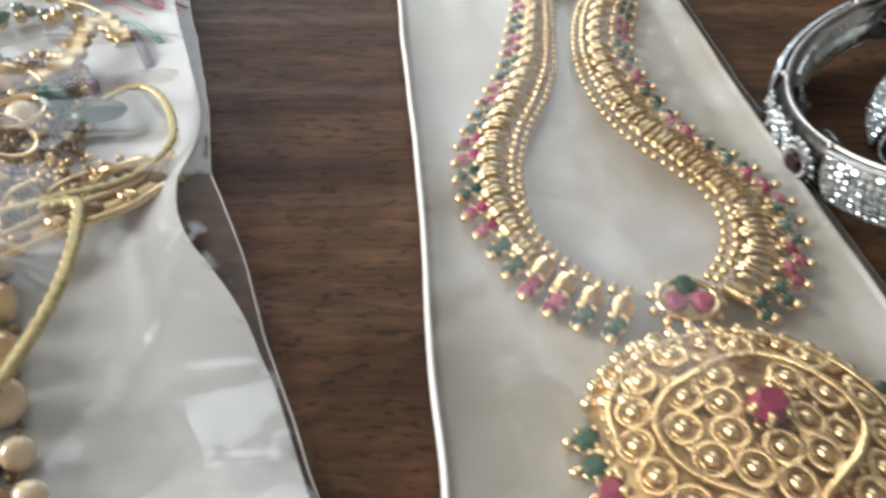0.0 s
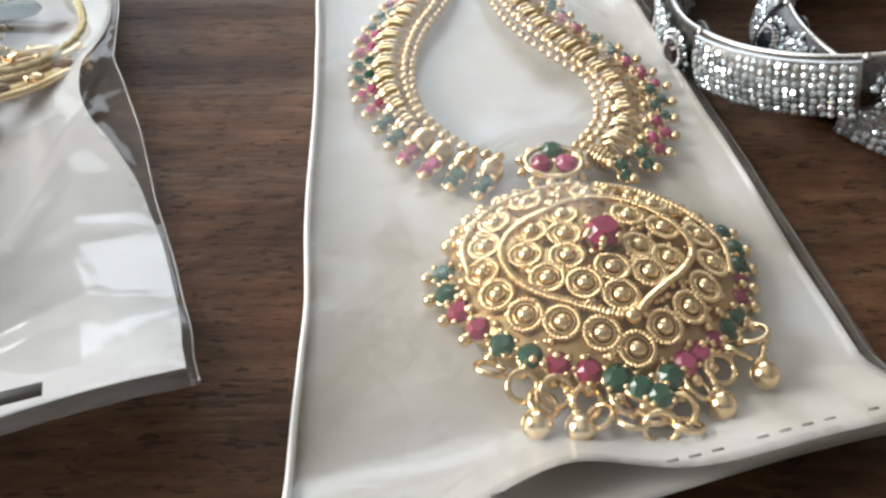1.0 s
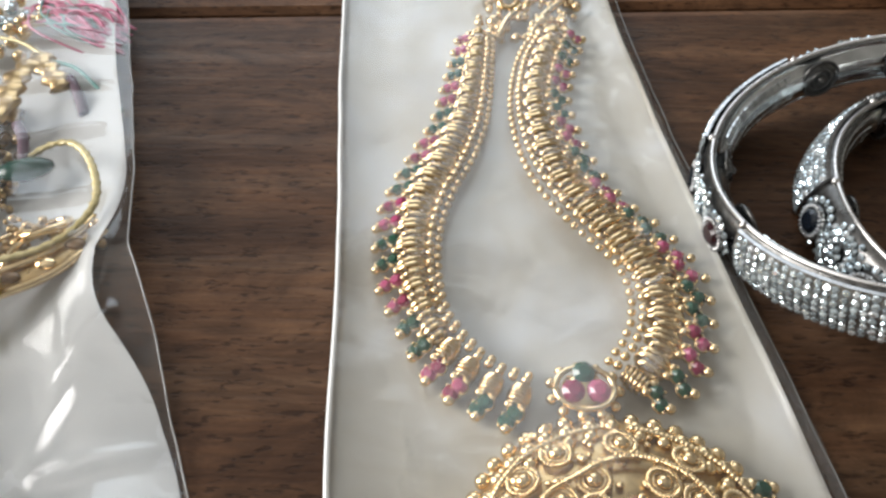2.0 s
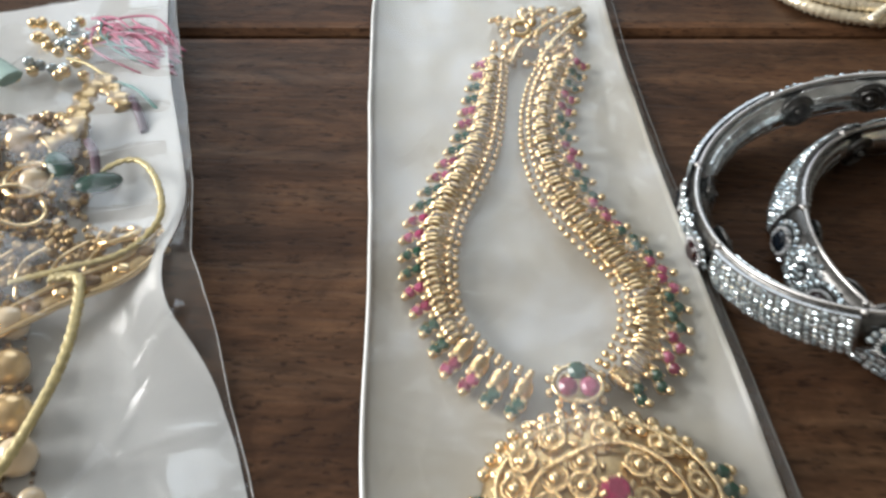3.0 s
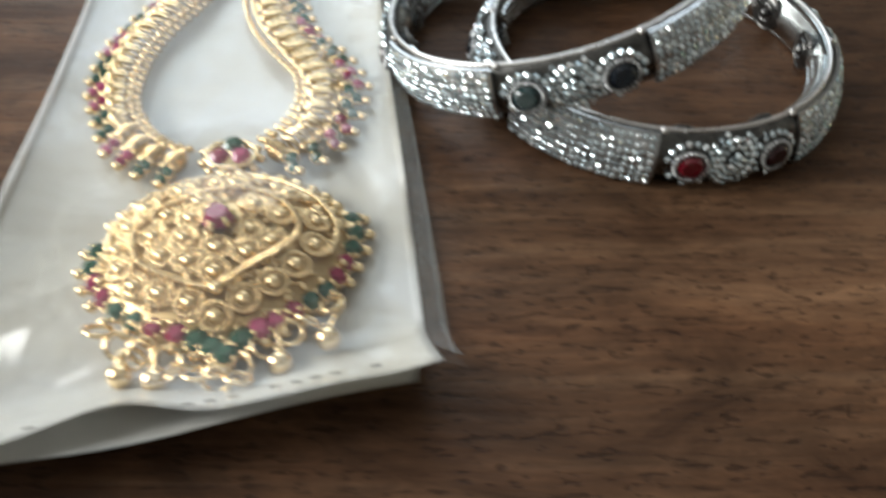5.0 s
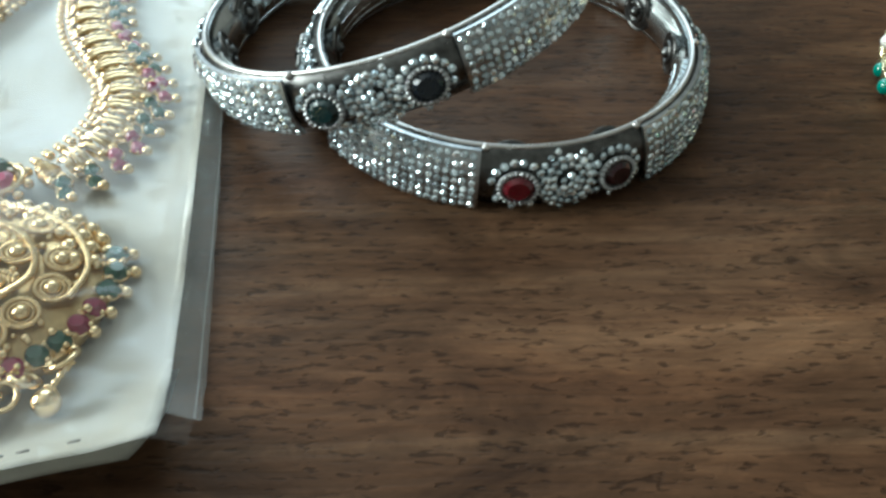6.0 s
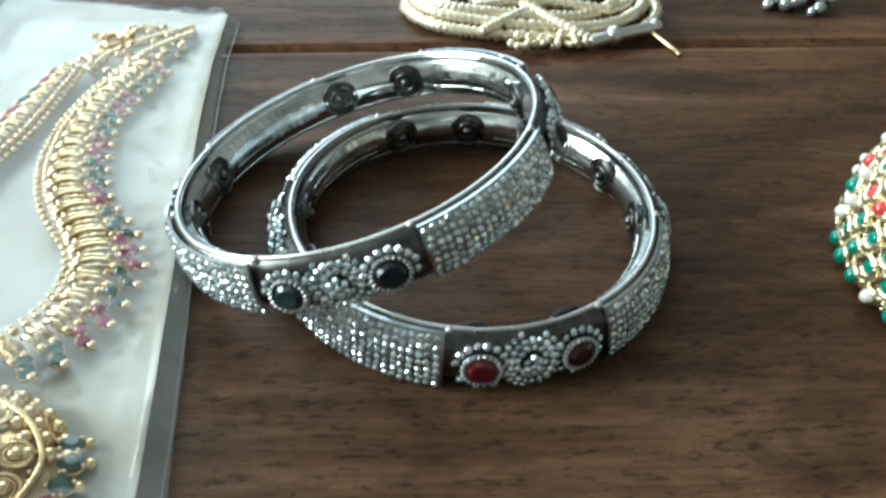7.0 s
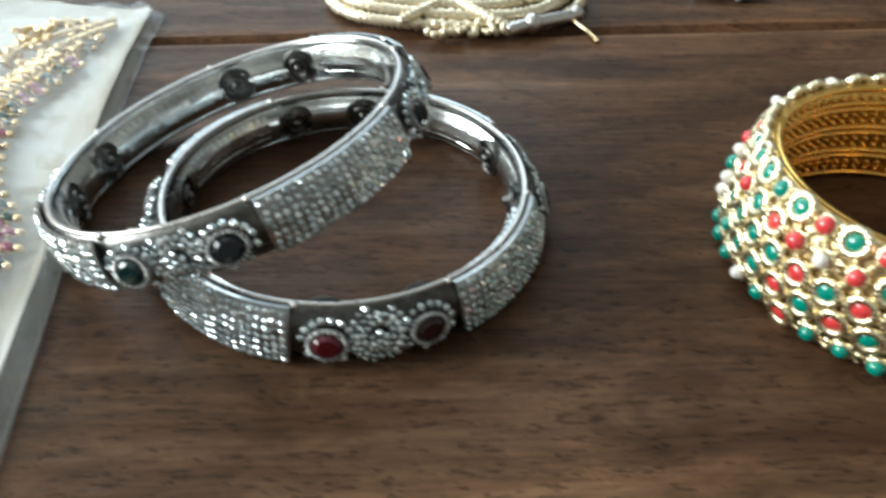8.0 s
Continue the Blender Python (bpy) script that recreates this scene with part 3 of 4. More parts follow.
HEART = [(48.8, 43.8), (43.4, 44.8), (39.6, 46.4), (35.7, 48.4), (32.6, 51.7), (31.1, 56.2), (31.7, 59.9), (34.4, 63.3), (38.3, 65.6), (44, 68.6), (50, 69.2), (55.6, 67), (59.8, 62.6), (61.1, 57.6), (58.4, 52.6), (55.0, 49.4), (51.9, 46.6)]
bm = bmesh.new()
add_tube(bm, smooth_path([(x, y, pz(x, y) + 0.9) for x, y in HEART], 40, True), 0.58, 7, True, ripple=1.5, depth=0.3)
part("heart_wire", bm, GOLD, pendant, "twisted gold wire bent to a heart")
ROSES = [(30.0, 49.8), (28.7, 60.4), (28.1, 54.8), (36.1, 61.8), (34.8, 56.5), (37.6, 51.2), (41.2, 60.2), (41.0, 55.2), (42.9, 49.6), (33.9, 45.5), (39.0, 43.6), (44.5, 41.6), (47.5, 52.6), (48.0, 47.4),
         (53.0, 51.8), (52.5, 57.4), (57.4, 62.4), (56.8, 55.2), (64.3, 56.1), (61.6, 50.6), (58.2, 46.3), (53.7, 42.7), (49.3, 39.4), (41.4, 65.2), (52.2, 65.0), (30.6, 66.0), (63.8, 62.4), (36.2, 70.6), (57.6, 70.0), (46.8, 72.4)]
for x, y in ROSES:
    put("rosette", M_ROSE, pendant, facing((x, y, pz(x, y) + 0.2), normal_at(x, y), x) @ Matrix.Diagonal((1.02, 1.02, 1.0, 1)))
put("gold_bead", M_BEAD, pendant, Matrix.Translation((49.0, 43.6, pz(49.0, 43.6) + 1.0)) @ Matrix.Diagonal((1.3, 1.3, 1.3, 1)))
rng = random.Random(51)
bm = bmesh.new()
for k in range(300):
    x, y = 46.5 + rng.uniform(-23, 23), 58 + rng.uniform(-20, 20)
    if dome(x, y) < 0.06 or min((x - a) ** 2 + (y - b) ** 2 for a, b in ROSES) < 6.5:
        continue
    add_ball(bm, (x, y, pz(x, y) - 0.3), rng.uniform(0.45, 0.85), 7, 5)
tagged(part("granulation", bm, GOLD, pendant, "tiny gold grains between the rosettes"), kind="stuff")
# the ruby on the top of the dome, in a claw setting
cx, cy = 46.8, 58.5
put("ruby", stone_mesh("ruby", RUBY, 3.1, 12, 0.6, 0.62), pendant, facing((cx, cy, pz(cx, cy) + 1.9), (0, 0, 1)), "large dark ruby on the dome")
bm = bmesh.new()
for k in range(6):
    a = k * math.pi / 3 + 0.3
    add_tube(bm, [Vector((cx + q * math.cos(a), cy + q * math.sin(a), pz(cx, cy) + z)) for q, z in ((2.0, -0.8), (3.1, 0.6), (3.2, 2.0), (2.6, 2.7))], 0.5, 6)
    add_ball(bm, (cx + 2.6 * math.cos(a), cy + 2.6 * math.sin(a), pz(cx, cy) + 2.8), 0.65, 7, 5)
part("claw_setting", bm, GOLD, pendant)
# one row of claw-set stones round the lower rim, with a gold bead outside each
RIM = [(22.0, 58.3), (22.4, 53.6), (24.5, 49.6), (27.3, 46.0), (30.6, 42.7), (34.5, 40.4), (38.3, 38.9), (42.5, 37.5), (46.2, 36.0), (49.2, 34.6), (51.6, 33.2), (53.9, 36.2), (56.4, 38.7), (59.0, 40.8),
       (61.6, 43.0), (64.2, 45.4), (66.5, 48.2), (68.2, 51.7), (69.4, 55.4), (70.6, 59.4), (71.0, 63.4), (69.8, 67.0)]
for k, ((x, y), c) in enumerate(zip(RIM, "GGRRGGRRGGGGPPRGGRRGGG")):
    n = (normal_at(x, y) + Vector((0, 0, 0.8))).normalized()
    z = 4.5 + 2.6 * max(0.0, min(1.0, (58 - y) / 22))
    gm = facing((x, y, z), n, 0.8 * k) @ Matrix.Diagonal((1.02, 1.02, 0.9, 1))
    put("green_stone" if c == "G" else "red_stone", {"G": M_GEM_G, "R": M_GEM_R, "P": M_GEM_P}[c], pendant, gm)
    put("prong_setting", M_PRONG, pendant, gm)
    out = Vector((x - 46.5, y - 58, 0)).normalized()
    put("gold_bead", M_BEAD, pendant, Matrix.Translation(Vector((x, y, z - 1.2)) + out * 2.7) @ Matrix.Diagonal((1.1, 1.1, 1.1, 1)))
    put("small_gold_bead", M_SMALL, pendant, Matrix.Translation(Vector((x, y, z + 0.3)) - out * 2.9) @ Matrix.Diagonal((0.6, 0.6, 0.6, 1)))
# three arcs of gold beads over the upper rim
for row, (grow, z, r, n) in enumerate(((0.98, 4.2, 1.5, 17), (0.88, 5.8, 1.55, 15), (0.77, 7.4, 1.4, 13))):
    for k in range(n):
        a = radians(18 + (162 - 18) * k / (n - 1))
        x, y = 46.5 + 25.2 * grow * math.cos(a), 58 + 21.8 * grow * math.sin(a)
        j = 0.25 * wobble(x, y, 1.3, row)
        put("gold_bead", M_BEAD, pendant, Matrix.Translation((x + j, y - j, z + j)) @ Matrix.Diagonal((r, r, r, 1)))
bm = bmesh.new()
for s in (-1, 1):
    add_tube(bm, smooth_path([(46.5 + s * a, b, pz(46.5 + s * a, b) + 0.7) for a, b in ((2, 76), (10, 73.6), (17, 69), (21.2, 62), (20.5, 54.5))], 40), 0.55, 6, ripple=1.2, depth=0.22)
part("scroll_wire", bm, GOLD, pendant)
# the fringe of jump rings and hollow ball drops
bm = bmesh.new()
add_torus(bm, Matrix(), 2.2, 0.48, 20, 6)
M_RING = to_mesh("jump_ring", bm, GOLD)
rng = random.Random(11)
for x, y in ((28.5, 38.6), (32.9, 35.5), (37.5, 34.5), (41.7, 33.1), (46.2, 32.1), (50.5, 30.3), (54.3, 31.6), (57.5, 35.2), (61.6, 38.2), (64.4, 40.8), (68.2, 44.7), (47.4, 29.9), (50.9, 28.5), (54.4, 28.9), (35.6, 33.0), (43.0, 30.8)):
    put("jump_ring", M_RING, pendant, Matrix.Translation((x, y, 5.8 + rng.uniform(-0.5, 0.6))) @ Euler((rng.uniform(-0.8, 0.8), rng.uniform(-0.7, 0.7), rng.uniform(0, 3))).to_matrix().to_4x4())
for x, y, lean in ((34.5, 29.9, -0.1), (40.3, 29.1, 0.3), (60.5, 32.6, 0.2), (68.1, 37.6, -0.35)):
    bm = bmesh.new()
    add_ball(bm, (x, y, 5.2), 2.15, 16, 10)
    add_torus(bm, Matrix.Translation((x, y, 5.2)) @ Matrix.Rotation(0.5, 4, "X"), 2.08, 0.16, 24, 5)
    add_torus(bm, along((x - 0.1, y + 2.1, 5.4), (0, 1, 0)) @ Matrix.Rotation(math.pi / 2, 4, "Y"), 0.8, 0.35, 10, 5)
    add_tube(bm, smooth_path([(x, y + 2, 5.4), (x - lean * 3, y + 4.4, 5.9), (x - lean * 6, y + 6.6, 6.0)], 8), 0.5, 6, ripple=0.8, depth=0.3)
    part("ball_drop", bm, GOLD, pendant)
# the motif over the pendant
for n, me, x, y in (("green_stone", M_GEM_G, 42.8, 87.6), ("red_stone", M_GEM_R, 40.6, 83.8), ("red_stone", M_GEM_P, 45.1, 83.9)):
    put(n, me, pendant, facing((x, y, 6.7), (0, -0.2, 1)) @ Matrix.Diagonal((1.0, 1.0, 0.7, 1)))
bm = bmesh.new()
add_torus(bm, Matrix.Translation((42.8, 84.8, 6.0)) @ Matrix.Diagonal((1.15, 0.95, 1, 1)), 4.6, 0.5, 30, 6, ripple=30, depth=0.2)
add_ball(bm, (42.8, 84.8, 4.6), 4.3, 16, 8, 0.45)
for k in range(11):
    a = k * 2 * math.pi / 11
    add_ball(bm, (42.8 + 6.2 * math.cos(a), 84.6 + 5.2 * math.sin(a), 5.0 + 0.4 * math.sin(3 * a)), 1.05, 8, 6)
part("bail", bm, GOLD, pendant, "gold mount with three stones over the pendant")
# the clasp cluster where the strands meet
bm = bmesh.new()
add_torus(bm, Matrix.Translation((34.2, 213, 7.2)) @ Matrix.Rotation(0.3, 4, "X"), 2.6, 0.9, 18, 7)
rng = random.Random(3)
for k in range(95):
    a, q = rng.uniform(0, 2 * math.pi), math.sqrt(rng.random())
    x, y = 39 + 16 * q * math.cos(a), 214 + 17 * q * math.sin(a)
    if x > piecewise(y, P_RIGHT) - 5:
        continue
    add_ball(bm, (x, y, rng.uniform(3.2, 6.8) * (1.05 - 0.4 * q) + 0.4), rng.uniform(0.8, 1.5), 9, 6)
for pts in (((31, 198, 4.5), (34, 206, 5.5), (39, 214, 5), (46, 222, 4.6), (55, 230, 4)), ((40, 199, 4.5), (44, 208, 5), (50, 217, 4.8), (56, 226, 4)), ((28, 216, 4), (36, 224, 4.5), (46, 230, 4))):
    add_tube(bm, smooth_path(pts, 10), 1.2, 7, ripple=0.5, depth=0.3)
part("clasp", bm, GOLD, necklace, "gold clasp with clustered beads")
for x, y in ((35.5, 226), (30, 206), (44, 206)):
    bm = bmesh.new()
    add_ball(bm, (x, y, 4.4), 2.2, 12, 8)
    part("ball_drop", bm, GOLD, necklace)


# ---- the two silver bangles ----
M_CRYS = stone_mesh("white_stone", CRYSTAL, 0.86, 7, 0.5, 0.45)
M_PAVE = stone_mesh("pave_stone", CRYSTAL, 0.80, 6, 0.34, 0.6)
M_CRYS_S = stone_mesh("small_white_stone", CRYSTAL, 0.78, 6, 0.45, 0.5)
M_SBALL = ball_mesh("silver_bead", SILVER, 0.45, 6, 4)


def bangle(label, at, turn, height, motifs, stones, R=40.4, bulge=3.6, flare=1.0):
    """A hinged bangle: band, two bright rims, four fields of set stones and four motifs between them."""
    b = thing("silver_bangle", at, label, "bangle", "stacked silver bangles", turn)
    bm = bmesh.new()
    h = height
    add_lathe(bm, [(R - 0.9, 0.5), (R - 1.3, h * 0.25), (R - 1.5, h * 0.5), (R - 1.3, h * 0.75), (R - 0.9, h - 0.5), (R + 0.4, h - 0.7), (R + bulge - 1.4, h * 0.76),
                   (R + bulge - 0.4, h * 0.5), (R + bulge - 0.9 + flare * 0.5, h * 0.24), (R + bulge - 2.6 + flare, 0.4)], 120)
    band = part("band", bm, OXIDE, b, "darkened silver band")
    bm = bmesh.new()
    swell = [(R - 1.0 - 2.5 * math.cos(math.pi * (k / 4 - 1) / 2) , 0.7 + (h - 1.4) * k / 8) for k in range(9)]
    add_lathe(bm, swell + [(R - 1.1, h - 0.7), (R - 1.1, 0.7)], 120)
    part("lining", bm, LINING, b, "polished silver lining")
    for z in (h - 0.5, 0.5):
        bm = bmesh.new()
        add_torus(bm, Matrix.Translation((0, 0, z)), R - 0.35, 0.52, 120, 8)
        part("rim", bm, SILVER, b)

    def spot(a, z, lift=0.0, tilt=0.0):
        t = 2 * z / h - 1
        rad = R + bulge - flare * t - 1.1 * t * t + lift
        n = Vector((math.cos(a), math.sin(a), 0.25 + 0.35 * t))
        tip = Euler((jit.uniform(-tilt, tilt), jit.uniform(-tilt, tilt), jit.uniform(0, 3))).to_matrix().to_4x4() if tilt else Matrix()
        return facing((rad * math.cos(a), rad * math.sin(a), z), n) @ tip

    jit = random.Random(len(label))

    rest = bmesh.new()
    for k in range(4):
        start, end = motifs[0] + 22.5 + 90 * k, motifs[0] + 67.5 + 90 * k
        plate = bmesh.new()
        grid = [[plate.verts.new(spot(radians(start - 0.6 + (end - start + 1.2) * c / 18), h * (0.03 + 0.94 * r / 8), off).to_translation()) for r in range(9)] for off in (0.35, -0.4) for c in range(19)]
        for c in range(18):
            for r in range(8):
                plate.faces.new((grid[c][r], grid[c + 1][r], grid[c + 1][r + 1], grid[c][r + 1]))
        for c in (0, 18):
            for r in range(8):
                plate.faces.new((grid[c][r], grid[c][r + 1], grid[c + 19][r + 1], grid[c + 19][r]))
        for r in (0, 8):
            for c in range(18):
                plate.faces.new((grid[c][r], grid[c + 1][r], grid[c + 20][r], grid[c + 19][r]))
        part("setting_plate", plate, PLATE, band, smooth=False)
        for c in range(21):
            a = radians(start + (end - start) * (c + 0.5) / 21)
            for r in range(7):
                m = spot(a + radians(jit.uniform(-0.2, 0.2)), h * (0.09 + 0.133 * r) + (0.12 if c % 2 else -0.12) + jit.uniform(-0.06, 0.06), 0.42, 0.36)
                m = m @ Matrix.Scale(jit.uniform(0.9, 1.1), 4)
                if k in (0, 3):
                    put("white_stone", M_PAVE, band, m)
                else:
                    add_stone(rest, m, 0.9, 6, 0.4, 0.55)
    tagged(part("far_stone_field", rest, CRYSTAL, band, "close rows of small white stones", False), kind="stuff")
    for k in range(4):
        mid = motifs[0] + 90 * k
        for s, mat in zip((-12.5, 12.5), stones if k == 0 else (ONYX, WINE)):
            a = radians(mid + s)
            me = stone_mesh("oval_stone", mat, 3.4, 14, 0.5, 0.55)
            m = spot(a, h * 0.47, 0.3)
            put("oval_stone", me, band, m @ Matrix.Diagonal((1.12, 0.95, 1, 1)), "oval coloured stone in a toothed silver collar")
            bm = bmesh.new()
            add_torus(bm, m @ Matrix.Translation((0, 0, 0.65)) @ Matrix.Diagonal((1.13, 0.98, 1, 1)), 3.15, 0.42, 110, 6, ripple=22, depth=0.55)
            add_torus(bm, m @ Matrix.Diagonal((1.16, 1.0, 1, 1)), 3.2, 0.35, 22, 5)
            part("collar", bm, PLATE, band)
            for q in range(8):
                w = radians(15 + 150 * q / 7)
                p = m @ Vector((5.1 * math.cos(w), 4.7 * math.sin(w), 0))
                if p.z < h - 0.7:
                    put("white_stone", M_CRYS, band, spot(math.atan2(p.y, p.x), p.z, 0.45, 0.28))
                p = m @ Vector((5.0 * math.cos(w), -4.6 * math.sin(w), 0))
                if p.z > 0.6 and q % 2 == 0:
                    put("small_white_stone", M_CRYS_S, band, spot(math.atan2(p.y, p.x), p.z, 0.25, 0.28))
        m = spot(radians(mid), h * 0.5, 0.3)
        for ring, count, mesh in ((0, 1, M_CRYS), (1.5, 6, M_CRYS), (2.95, 12, M_CRYS), (4.35, 18, M_CRYS), (5.7, 20, M_CRYS_S)):
            for q in range(count):
                w = q * 2 * math.pi / count + ring
                p = m @ Vector((ring * 0.98 * math.cos(w), ring * 1.05 * math.sin(w), 0))
                if 0.6 < p.z < h - 0.7:
                    put(mesh.name, mesh, band, spot(math.atan2(p.y, p.x), p.z, (1.2, 1.0, 0, 0.65, 0.3, 0, 0.1)[int(ring)], 0.42))
        # the quilted back of the stone field, seen inside
        quilt = bmesh.new()
        for c in range(13):
            for r in range(4):
                a, zz = radians(mid + 45 + (c - 6) * 3.1), h * (0.26 + 0.16 * r)
                inner = R - 1.0 - 2.5 * math.cos(math.pi * (zz / h * 2 - 1) / 2) + 0.1
                q = facing((inner * math.cos(a), inner * math.sin(a), zz), (-math.cos(a), -math.sin(a), 0.9 * (zz / h * 2 - 1) + jit.uniform(-0.06, 0.06)))
                lo = [quilt.verts.new(q @ Vector((u * 0.92, v * 0.92, -0.15))) for u, v in ((-1, -1), (1, -1), (1, 1), (-1, 1))]
                hi = [quilt.verts.new(q @ Vector((u * 0.8, v * 0.8, 0.16))) for u, v in ((-1, -1), (1, -1), (1, 1), (-1, 1))]
                quilt.faces.new(hi)
                for e in range(4):
                    quilt.faces.new((lo[e], lo[(e + 1) % 4], hi[(e + 1) % 4], hi[e]))
        tagged(part("quilted_panel", quilt, LINING, b, "bright quilted panel inside the band", False), kind="stuff")
        # small knuckles on the upper rim beside each motif
        for s in (-21, 21):
            bm = bmesh.new()
            a = radians(mid + s)
            add_ball(bm, ((R + 0.2) * math.cos(a), (R + 0.2) * math.sin(a), h - 0.45), 0.85, 10, 7)
            part("knuckle", bm, SILVER, b)
        # the pressed medallions that show on the lining
        for s in (-14, 14):
            a = radians(mid + s)
            bm = bmesh.new()
            mm = facing(((R - 3.35) * math.cos(a), (R - 3.35) * math.sin(a), h * 0.5), (-math.cos(a), -math.sin(a), 0))
            add_ball(bm, (0, 0, 0), 4.3, 22, 8, 0.16)
            add_torus(bm, Matrix(), 4.4, 0.45, 26, 6)
            add_torus(bm, Matrix.Translation((0, 0, 0.5)), 2.3, 0.5, 18, 5)
            add_ball(bm, (0, 0, 0.6), 1.3, 10, 6)
            bm.transform(mm)
            part("medallion", bm, OXIDE, b, "dark pressed roundel")
    return b


def plane_turn(sx, sy):
    n = Vector((-sx, -sy, 1)).normalized()
    x = Vector((1, 0, sx)).normalized()
    y = n.cross(x)
    return Matrix((x, y, n)).transposed()


H2 = 12.4
bangle("silver bangle set with white stones and red stones, lying flat", (140.9, 126.3, 0.2), plane_turn(0.0, 0.0), H2, [-78], (REDSTONE, WINE), 40.8, 3.6, 1.6)
t1 = plane_turn(0.30, -0.085)
n1 = t1 @ Vector((0, 0, 1))
top1 = Vector((114.2, 132.6, 23.9))
bangle("silver bangle set with white and black stones, leaning on another", top1 - n1 * 12.2, t1, 12.2, [-90.5], (plain("dark_teal_stone", (0.003, 0.018, 0.020), 0.08, 0, 0.2, 900, 0, 0.3), ONYX), 41.2, 2.9, 0.3)


# ---- the wide gold bangle with coloured beads ----
def gold_bangle():
    g = thing("beaded_bangle", (265, 110.5, 0.2), "wide gold bangle covered in coral, teal and pearl beads", "bangle")
    cx, cy, R, h = 265, 110.5, 33.0, 25.0
    M = Matrix.Translation((cx, cy, 0.3))
    bm = bmesh.new()
    add_lathe(bm, [(R, 0), (R - 0.3, h * 0.25), (R - 0.3, h * 0.75), (R, h), (R + 1.2, h), (R + 4.2, h * 0.78), (R + 5.6, h * 0.5), (R + 5.9, h * 0.25), (R + 4.4, 0)], 90, M)
    for fc in bm.faces:
        c = fc.calc_center_median()
        fc.material_index = 1 if math.hypot(c.x - cx, c.y - cy) > R + 1.5 else 0
    body = part("body", bm, [DEEPGOLD, GOLDRAW], g, "gold body, browner outside")
    for z in (0.8, 5.8, 7.4, 12.4, 14.0, 19.0, 20.6, h - 0.6):
        bm = bmesh.new()
        add_torus(bm, M @ Matrix.Translation((0, 0, z)), R - 0.3, 0.75, 90, 6)
        part("inner_ring", bm, DEEPGOLD, g)
    for z in (2.4, 4.2, 9.0, 10.8, 15.6, 17.4, 22.2):
        bm = bmesh.new()
        for k in range(80):
            a = 2 * math.pi * k / 80
            add_ball(bm, (cx + (R - 0.5) * math.cos(a), cy + (R - 0.5) * math.sin(a), z + 0.3), 0.75, 6, 4)
        tagged(part("beaded_ring", bm, DEEPGOLD, g), kind="stuff")
    kinds = {"teal_bead": ball_mesh("teal_bead", TEAL, 1.8, 14, 9), "coral_bead": ball_mesh("coral_bead", CORAL, 1.8, 14, 9), "pearl_bead": ball_mesh("pearl_bead", WHITEPEARL, 1.55, 14, 9)}
    bm = bmesh.new()
    add_torus(bm, Matrix(), 2.4, 0.95, 42, 6, ripple=14, depth=0.12)
    collar = to_mesh("bead_collar", bm, BRIGHTGOLD)
    # brown ovals added in place of the lattice's amber-brown holes
    bm = bmesh.new()
    add_ball(bm, (0, 0, 0), 1, 12, 7)
    bm.transform(Matrix.Diagonal((2.3, 1.5, 0.9, 1)))
    amber = to_mesh("amber_hole", bm, AMBER)
    bm = bmesh.new()
    add_tube(bm, [Vector((-1.9 + 3.8 * i / 16, 0, 0)) for i in range(17)], 0.62, 6, ripple=0.8, depth=0.28)
    link = to_mesh("lattice_link", bm, BRIGHTGOLD)
    rng = random.Random(21)
    rows, around = 5, 38

    def skin(r, c):
        z = 2.6 + (h - 4.2) * r / (rows - 1)
        t = 2 * z / h - 1
        a = 2 * math.pi * (c + 0.5 * (r % 2)) / around
        rad = R + 5.6 - 1.7 * t - 2.0 * t * t
        return Vector((cx + rad * math.cos(a), cy + rad * math.sin(a), z + 0.3)), Vector((math.cos(a), math.sin(a), 0.45 * t + 0.1)).normalized()

    for r in range(rows):
        for c in range(around):
            p, n = skin(r, c)
            kind = ("teal_bead", "coral_bead", "teal_bead", "coral_bead", "teal_bead", "pearl_bead")[(c * 2 + r * 3 + (rng.random() < 0.4)) % 6]
            ringed = kind != "pearl_bead" and rng.random() < 0.72
            lift = rng.uniform(1.0, 2.2) if kind == "pearl_bead" else 0.7 if ringed else rng.uniform(0.9, 1.5)
            s = rng.uniform(0.86, 1.08)
            put(kind, kinds[kind], body, facing(p + n * lift, n) @ Matrix.Diagonal((s, s, s * (1.15 if kind == "pearl_bead" else 0.6 if ringed else 0.9), 1)))
            if ringed:
                put("bead_collar", collar, body, facing(p + n * 0.85, n))
            else:
                put("bead_collar", collar, body, facing(p + n * 0.4, n) @ Matrix.Diagonal((0.72, 0.72, 0.9, 1)))
            if r + 1 < rows:
                for side in (0, 1):
                    q, nq = skin(r + 1, c + side if r % 2 else c - 1 + side)
                    put("lattice_link", link, body, along((p + q) / 2 + n * 0.7, q - p, n) @ Matrix.Diagonal((0.72, 1, 1, 1)))
                    if side:
                        e, ne = skin(r, c + 1)
                        if rng.random() < 0.4:
                            put("amber_hole", amber, body, facing((p + e) / 2 + n * 0.1, n, rng.uniform(0, 3)) @ Matrix.Diagonal((0.8, 0.8, 1, 1)))
    bm = bmesh.new()
    for z, rad, count in ((h - 0.1, R + 2.2, 110), (0.9, R + 4.9, 120)):
        for c in range(count):
            a = 2 * math.pi * c / count
            add_ball(bm, (cx + rad * math.cos(a), cy + rad * math.sin(a), z + 0.3), 0.6, 7, 5)
